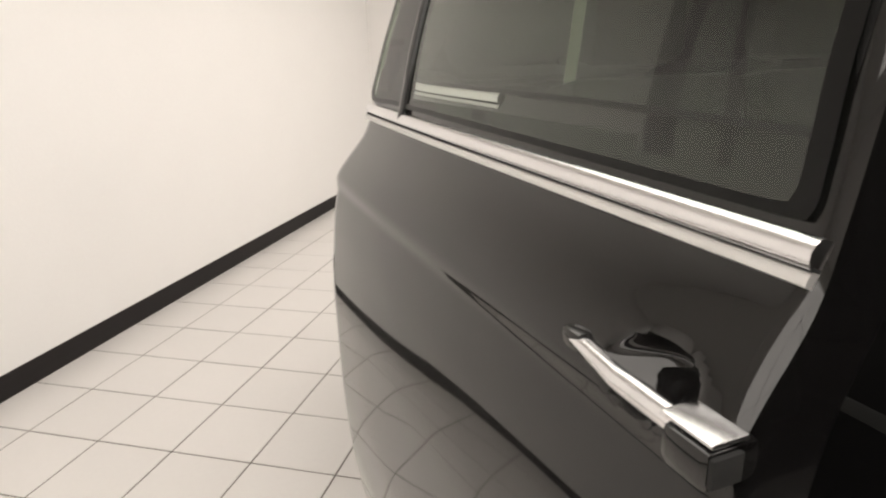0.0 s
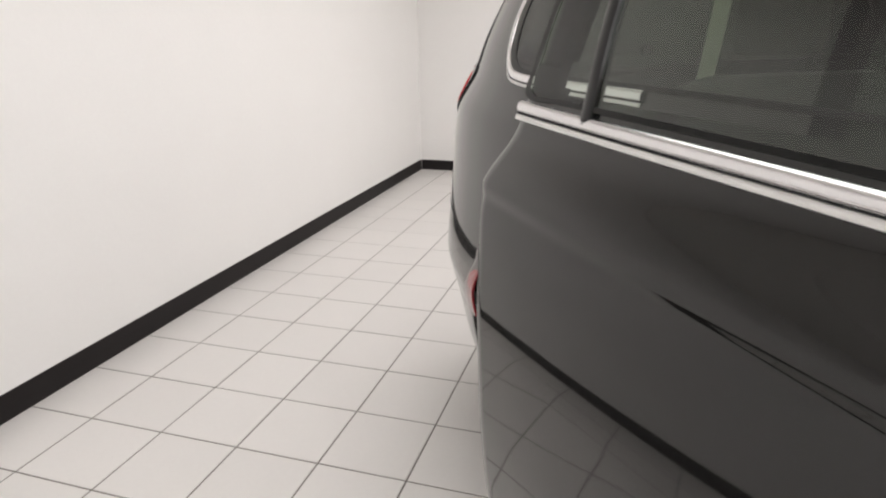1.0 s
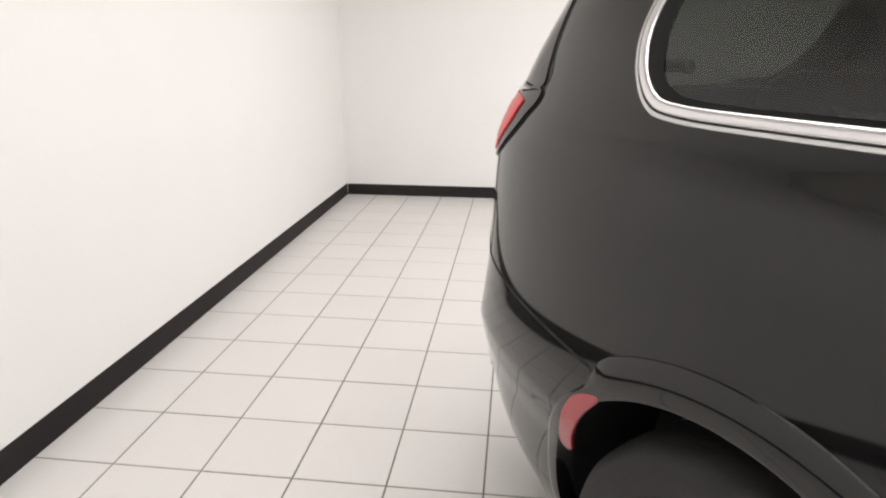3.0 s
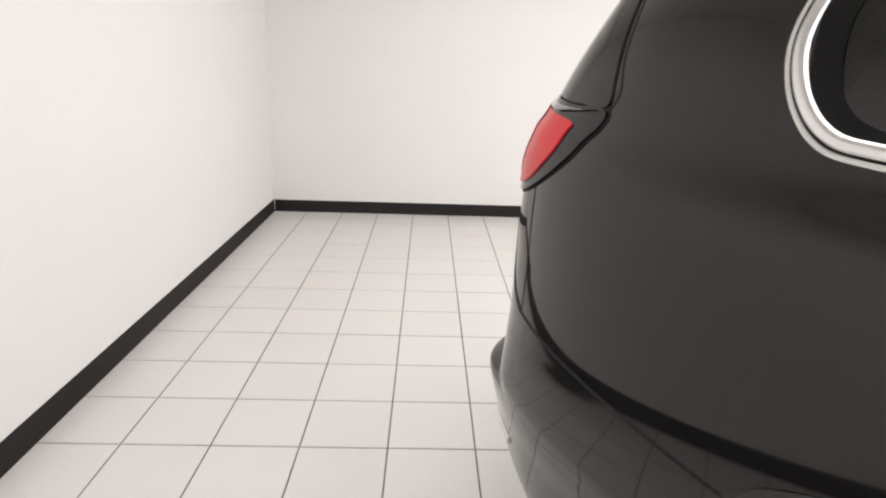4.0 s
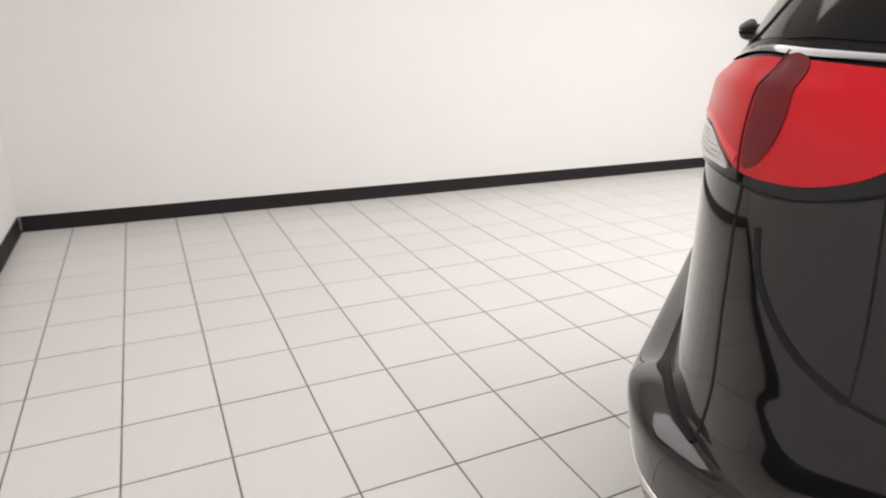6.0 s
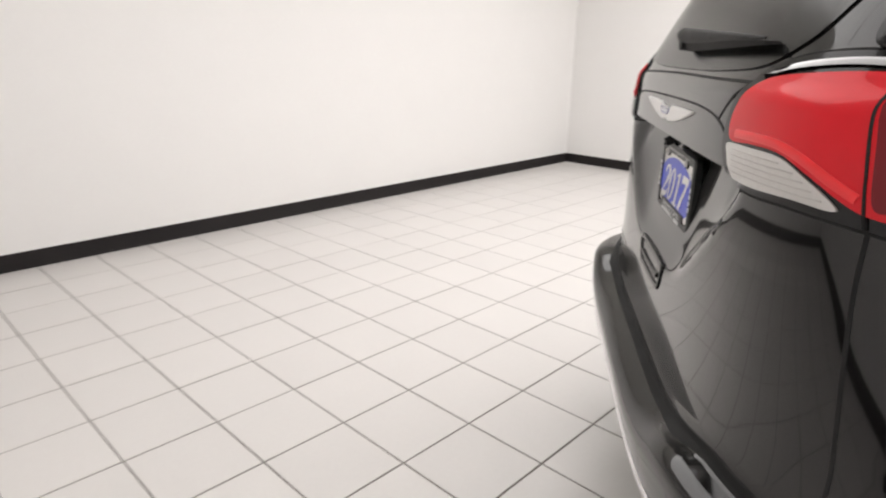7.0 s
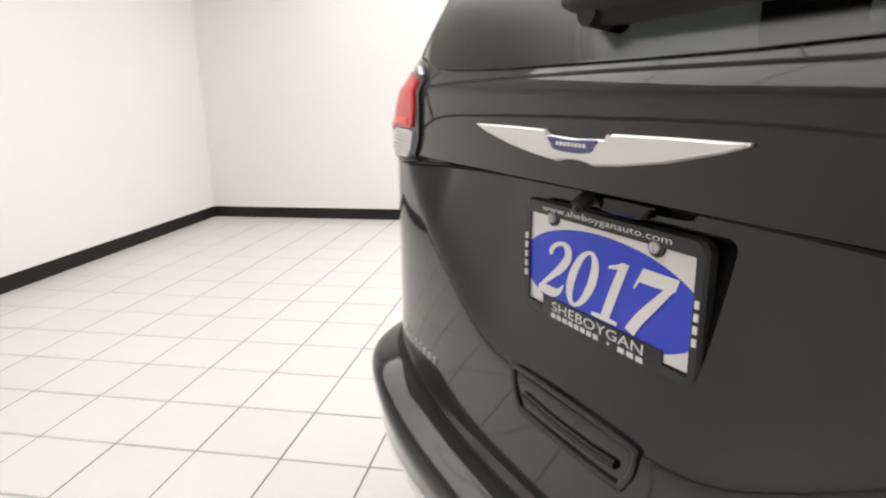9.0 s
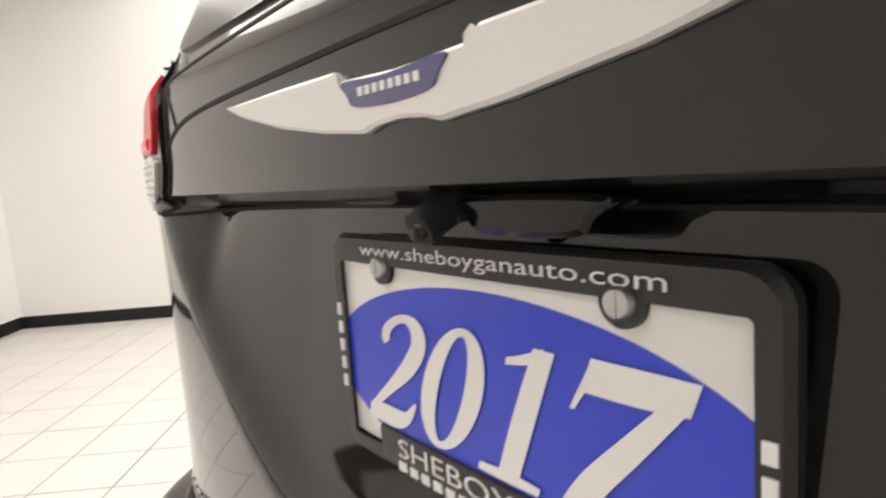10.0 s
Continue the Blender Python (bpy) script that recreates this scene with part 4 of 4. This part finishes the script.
def wheel(x, y, flipped):
    """A wheel whose outer face looks along +x, or -x when flipped."""
    turn = Matrix.Rotation(math.pi if flipped else 0, 4, "Z")
    at = Matrix.Translation((x, y, WHEEL_Z)) @ turn

    def put(bm):
        bmesh.ops.transform(bm, matrix=at, verts=bm.verts)
        return bm

    tyre = lathe([(0.222, -0.10), (0.232, -0.112), (0.285, -0.118), (0.325, -0.108), (0.345, -0.085), (0.350, -0.05), (0.352, 0.0), (0.350, 0.05), (0.345, 0.085), (0.335, 0.100), (0.325, 0.108), (0.318, 0.110), (0.300, 0.116), (0.285, 0.118),
                  (0.262, 0.116), (0.259, 0.1185), (0.252, 0.1185), (0.249, 0.114), (0.232, 0.110), (0.222, 0.098)], 96)
    hub = part("wheel", put(tyre), RUBBER, car, "black tyre on a silver forked-spoke alloy wheel")
    part("rim", put(lathe([(0.222, -0.09), (0.205, -0.08), (0.196, -0.02), (0.200, 0.05), (0.206, 0.082), (0.214, 0.098), (0.226, 0.104), (0.229, 0.101), (0.224, 0.094)], 80)), ALLOY, hub, "silver alloy rim")
    for k in range(5):
        for side in (-1, 1):
            bm = spoke(side)
            bmesh.ops.transform(bm, matrix=Matrix.Translation((0.062, 0, 0)) @ Matrix.Rotation(2 * math.pi * k / 5 + 0.3, 4, "X"), verts=bm.verts)
            part("spoke", put(bm), ALLOY, hub)
    part("centre_cap", put(lathe([(0.0, 0.088), (0.026, 0.087), (0.034, 0.083), (0.052, 0.078), (0.062, 0.066), (0.062, 0.03)], 40)), ALLOY, hub)
    part("brake_disc", put(lathe([(0.05, 0.0), (0.15, 0.004), (0.152, 0.0), (0.152, -0.02), (0.05, -0.02)], 48)), DARK_METAL, hub)


for y in (WHEEL_Y, FRONT_WHEEL_Y):
    wheel(0.868, y, False)
    wheel(-0.868, y, True)

# ---------------------------------------------------------------- the sliding door, drawn back along the flank
DOOR_OUT = 0.297


def door_skin(y, z):
    r = ((y - 2.152) / 0.034) ** 2 + ((z - 1.124) / 0.0185) ** 2
    cup = 0.030 * (1 - r) ** 1.4 if r < 1 else 0.0
    ease = lambda v: (lambda q: q * q * (3 - 2 * q))(min(1.0, max(0.0, v)))
    crease = 0.0086 * ease((z - 1.090) / 0.027) * (1 - ease((z - 1.117) / 0.072))
    turned = 0.005 * max(0.0, (1.80 - y) / 0.33) ** 2
    return Vector((hermite(DOOR_WIDTH, z) + DOOR_OUT - cup + crease - turned, y, z))


REAR_EDGE = [(0.40, 1.575), (0.60, 1.545), (0.85, 1.512), (0.95, 1.497), (1.03, 1.478), (1.10, 1.445), (1.19, 1.440), (1.36, 1.445), (1.52, 1.44), (1.64, 1.46)]
FRONT_EDGE = [(0.40, 2.235), (0.85, 2.226), (1.08, 2.216), (1.15, 2.207), (1.20, 2.201), (1.40, 2.190), (1.64, 2.16)]
DOOR_GLASS = spline([(1.452, 1.224), (1.55, 1.2205), (1.8, 1.2155), (2.10, 1.2085), (2.176, 1.207), (2.190, 1.211), (2.189, 1.235), (2.182, 1.3), (2.168, 1.5), (2.135, 1.595), (2.02, 1.608), (1.62, 1.612), (1.52, 1.60), (1.462, 1.54), (1.457, 1.42), (1.452, 1.28)], 80, True)


def door_panel():
    zs = [0.40 + 0.0124 * i for i in range(55)] + [1.075 + 0.003 * i for i in range(33)] + [1.178 + 0.0110 * i for i in range(43)]
    bm = bmesh.new()
    hole = shrink(DOOR_GLASS, 0.965)
    n = 100
    skins = []
    for depth in (0.0, 0.055):
        rows = []
        for z in zs:
            a, b = hermite(REAR_EDGE, z), hermite(FRONT_EDGE, z)
            row = []
            for k in range(n + 1):
                u = k / 40 * 0.77 if k <= 40 else 0.77 + 0.21 * (k - 40) / 56 if k <= 96 else 0.98 + 0.02 * (k - 96) / 4
                y = a + (b - a) * u
                edge = min(u, 1 - u) * (b - a)
                round_off = 0.006 * max(0.0, 1 - edge / 0.012) ** 2
                row.append(bm.verts.new(((door_skin(y, z).x - round_off if depth == 0 else hermite(DOOR_WIDTH, z) + DOOR_OUT - depth), y, z)))
            rows.append(row)
        for i in range(len(zs) - 1):
            for k in range(n):
                q = (rows[i][k], rows[i][k + 1], rows[i + 1][k + 1], rows[i + 1][k])
                m = sum((v.co for v in q), Vector()) / 4
                if not inside((m.y, m.z), hole):
                    bm.faces.new(q)
        skins.append(rows)
    o, s = skins
    for i in range(len(zs) - 1):
        for k in (0, n):
            bm.faces.new((o[i][k], o[i + 1][k], s[i + 1][k], s[i][k]))
    for i in (0, len(zs) - 1):
        for k in range(n):
            bm.faces.new((o[i][k], o[i][k + 1], s[i][k + 1], s[i][k]))
    return bm


door = part("sliding_door", door_panel(), PAINT, car, "black sliding door standing open along the flank")
part("door_glass", patch(door_skin, DOOR_GLASS, 0.003), GLASS, door, "dark tinted door glass")
part("window_edge", ring(door_skin, DOOR_GLASS, 0.035, 0.0045), FRIT, door)
part("window_bar", ribbon(door_skin, [Vector((1.615 - 0.06 * k / 20, 1.205 + 0.40 * k / 20)) for k in range(21)], 0.022, 0.006, crown=0.002), GLOSS_BLACK, door)
part("belt_chrome", ribbon(door_skin, [Vector((1.442 + 0.757 * k / 40, 1.2095 - 0.0145 * k / 40)) for k in range(41)], 0.0155, 0.004, crown=0.004), CHROME, door, "bright chrome belt moulding")
part("belt_groove", ribbon(door_skin, [Vector((1.442 + 0.757 * k / 40, 1.2010 - 0.0125 * k / 40)) for k in range(41)], 0.002, 0.0036, base=-0.003), GAP, door)
part("belt_lip", ribbon(door_skin, [Vector((1.436 + 0.763 * k / 40, 1.1962 - 0.0120 * k / 40)) for k in range(41)], 0.0078, 0.002, crown=0.001), BADGE, door)
part("foot_chrome", ribbon(door_skin, [Vector((1.565 + 0.66 * k / 30, 0.52)) for k in range(31)], 0.020, 0.006, crown=0.004), CHROME, door)
part("door_seal", ribbon(lambda y, z: Vector((hermite(DOOR_WIDTH, z) + DOOR_OUT - 0.03, hermite(FRONT_EDGE, z) + 0.004, z)), [Vector((0, 0.42 + 1.2 * k / 40)) for k in range(41)], 0.04, 0.004), GAP, door)
# pull handle: a slim bar over a scooped cup, with a painted block in front
bm = bmesh.new()
rows = []
for k in range(33):
    u = k / 32
    y = 2.090 + 0.104 * u
    z = 1.1225 - 0.001 * u
    lift = 0.008 + 0.009 * min(1.0, u / 0.5)
    h = (0.0035 + 0.0035 * min(1.0, u * 1.6)) * min(1.0, 0.35 + 6 * u)
    x = hermite(DOOR_WIDTH, z) + DOOR_OUT
    rows.append([bm.verts.new((x + lift + 0.006 * math.cos(a), y, z + h * math.sin(a))) for a in (2 * math.pi * q / 12 for q in range(12))])
for a, b in zip(rows, rows[1:]):
    for i in range(12):
        bm.faces.new((a[i], a[(i + 1) % 12], b[(i + 1) % 12], b[i]))
bm.faces.new(rows[0])
bm.faces.new(rows[-1])
handle = part("door_handle", bm, CHROME, door, "slim chrome pull handle")
SX = door_skin(2.205, 1.121).x
part("handle_block", box(bmesh.new(), (SX - 0.010, 2.189, 1.1070), (SX + 0.020, 2.2175, 1.1275), 0.005), PAINT, handle, "black painted handle block")
part("handle_cap", box(bmesh.new(), (SX - 0.004, 2.185, 1.1272), (SX + 0.017, 2.2160, 1.1302), 0.0014), CHROME, handle)
part("lock_cover", box(bmesh.new(), (SX + 0.002, 2.2165, 1.111), (SX + 0.019, 2.2195, 1.1255), 0.001), GAP, handle)
part("handle_foot", box(bmesh.new(), (door_skin(2.094, 1.122).x - 0.006, 2.087, 1.1165), (door_skin(2.094, 1.122).x + 0.006, 2.104, 1.1285), 0.003), PAINT, handle)
part("door_card", box(bmesh.new(), (1.19, 1.60, 0.45), (1.225, 2.15, 1.08), 0.015), CABIN, door)
part("slide_rail", ribbon(flank, [Vector((1.36 + 0.79 * k / 20, 0.995)) for k in range(21)], 0.014, 0.001, base=-0.006), GAP, car)
part("slide_arm", box(bmesh.new(), (0.99, 1.76, 0.985), (1.24, 1.84, 1.02), 0.006), DARK_METAL, door)

# ---------------------------------------------------------------- cabin
box_part("cabin_floor", (-0.86, 1.55, 0.36), (0.86, 3.6, 0.41), CABIN, car)
box_part("headliner", (-0.62, 0.55, 1.68), (0.62, 3.1, 1.70), CABIN, car)
box_part("door_sill", (0.80, 2.17, 0.36), (0.965, 3.0, 0.43), PLASTIC, car, bevel=0.01)
box_part("dashboard", (-0.80, 3.75, 0.6), (0.80, 4.05, 1.08), CABIN, car, bevel=0.05)


def seat(x, y, half):
    base = box_part("seat", (x - half, y, 0.55), (x + half, y + 0.48, 0.72), FABRIC, car, bevel=0.04)
    bm = box(bmesh.new(), (x - half, y - 0.10, 0.68), (x + half, y + 0.04, 1.24), 0.045)
    bmesh.ops.rotate(bm, cent=(x, y, 0.7), matrix=Matrix.Rotation(radians(12), 3, "X"), verts=bm.verts)
    part("backrest", bm, FABRIC, base)
    part("headrest", box(bmesh.new(), (x - 0.13, y - 0.25, 1.25), (x + 0.13, y - 0.15, 1.42), 0.04), FABRIC, base)
    part("pedestal", box(bmesh.new(), (x - half * 0.8, y + 0.05, 0.405), (x + half * 0.8, y + 0.42, 0.57), 0.02), CABIN, base)


for x in (-0.52, 0, 0.52):
    seat(x, 1.35, 0.24)
for x in (-0.45, 0.45):
    seat(x, 2.30, 0.26)
    seat(x, 3.20, 0.26)


def belt(x, y, bend):
    bm = bmesh.new()
    rows = []
    for k in range(25):
        u = k / 24
        z = 1.60 - 0.75 * u
        yy = y + bend * math.sin(math.pi * u) - 0.10 * u
        xx = x + 0.05 * math.sin(u * 2.6)
        rows.append([bm.verts.new(p) for p in ((xx, yy - 0.023, z), (xx + 0.002, yy + 0.023, z), (xx + 0.004, yy + 0.023, z), (xx + 0.002, yy - 0.023, z))])
    for a, b in zip(rows, rows[1:]):
        for i in range(4):
            bm.faces.new((a[i], a[(i + 1) % 4], b[(i + 1) % 4], b[i]))
    return bm


part("seat_belt", belt(0.70, 1.95, 0.07), BELT, car, "pale hanging seat belt")
part("seat_belt", belt(-0.72, 1.60, 0.06), BELT, car, "pale hanging seat belt")
part("seat_belt", belt(0.66, 1.20, 0.05), BELT, car, "pale hanging seat belt")

# ---------------------------------------------------------------- nose
for flip in ((lambda b: b), left_of):
    part("headlamp", flip(patch(screen, spline([(0.50, 0.80), (0.66, 0.82), (0.84, 0.88), (0.92, 0.92), (0.86, 0.82), (0.70, 0.74), (0.52, 0.74)], 40, True), 0.006, 0.006, 5)), CLEAR, car, "clear headlamp")
    mirror_arm = part("door_mirror", flip(box(bmesh.new(), (0.93, 3.70, 1.12), (1.13, 3.82, 1.27), 0.045)), PAINT, car, "black door mirror")
    part("mirror_glass", flip(box(bmesh.new(), (0.955, 3.692, 1.135), (1.11, 3.699, 1.255), 0.002)), CHROME, mirror_arm)
part("grille", patch(screen, spline([(-0.42, 0.78), (0, 0.80), (0.42, 0.78), (0.40, 0.70), (0, 0.68), (-0.40, 0.70)], 40, True), 0.005, 0.006, 4), GLOSS_BLACK, car)
part("lower_grille", patch(screen, spline([(-0.5, 0.52), (0, 0.54), (0.5, 0.52), (0.55, 0.38), (0, 0.36), (-0.55, 0.38)], 40, True), 0.005, 0.006, 4), PLASTIC, car)

# ---------------------------------------------------------------- floor
slab = bmesh.new()
box(slab, (X0 - 0.05, Y0 - 0.05, -0.12), (X1 + 0.05, Y1 + 0.05, -0.0022))
floor = tagged(part("floor", slab, GROUT, smooth=False), "pale square floor tiles with thin grey joints", "floor", kind="structure")


def tile_bmesh(bm, x0, x1, y0, y1):
    g, c, lo = 0.0029, 0.0016, -0.004
    a = [bm.verts.new(p) for p in ((x0 + g, y0 + g, lo), (x1 - g, y0 + g, lo), (x1 - g, y1 - g, lo), (x0 + g, y1 - g, lo))]
    m = [bm.verts.new((v.co.x, v.co.y, -0.0012)) for v in a]
    b = [bm.verts.new(p) for p in ((x0 + g + c, y0 + g + c, 0), (x1 - g - c, y0 + g + c, 0), (x1 - g - c, y1 - g - c, 0), (x0 + g + c, y1 - g - c, 0))]
    for p, q in ((a, m), (m, b)):
        for i in range(4):
            bm.faces.new((p[i], p[(i + 1) % 4], q[(i + 1) % 4], q[i]))
    bm.faces.new(b)


whole = bmesh.new()
tile_bmesh(whole, 0, T, 0, T)
whole_mesh = bpy.data.meshes.new("tile")
whole.to_mesh(whole_mesh)
whole.free()
whole_mesh.materials.append(TILE)
rest = bmesh.new()
count = 0
rng = random.Random(4)
for j in range(-31, 1):
    for i in range(0, 24):
        xa, xb = i * T, min(X1 - 0.004, (i + 1) * T)
        ya, yb = j * T, min(Y1 - 0.004, (j + 1) * T)
        if i == 0:
            xa = X0 + 0.004
        near = i <= 14 and -21 <= j <= -2
        if near and i > 0 and count < 300:
            t = new("tile", whole_mesh)
            t.parent = floor
            t.location = (xa, ya, rng.uniform(-0.0005, 0.0003))
            count += 1
        else:
            tile_bmesh(rest, xa, xb, max(ya, Y0 + 0.004), yb)
tagged(part("tiles", rest, TILE, floor, smooth=False), kind="stuff")
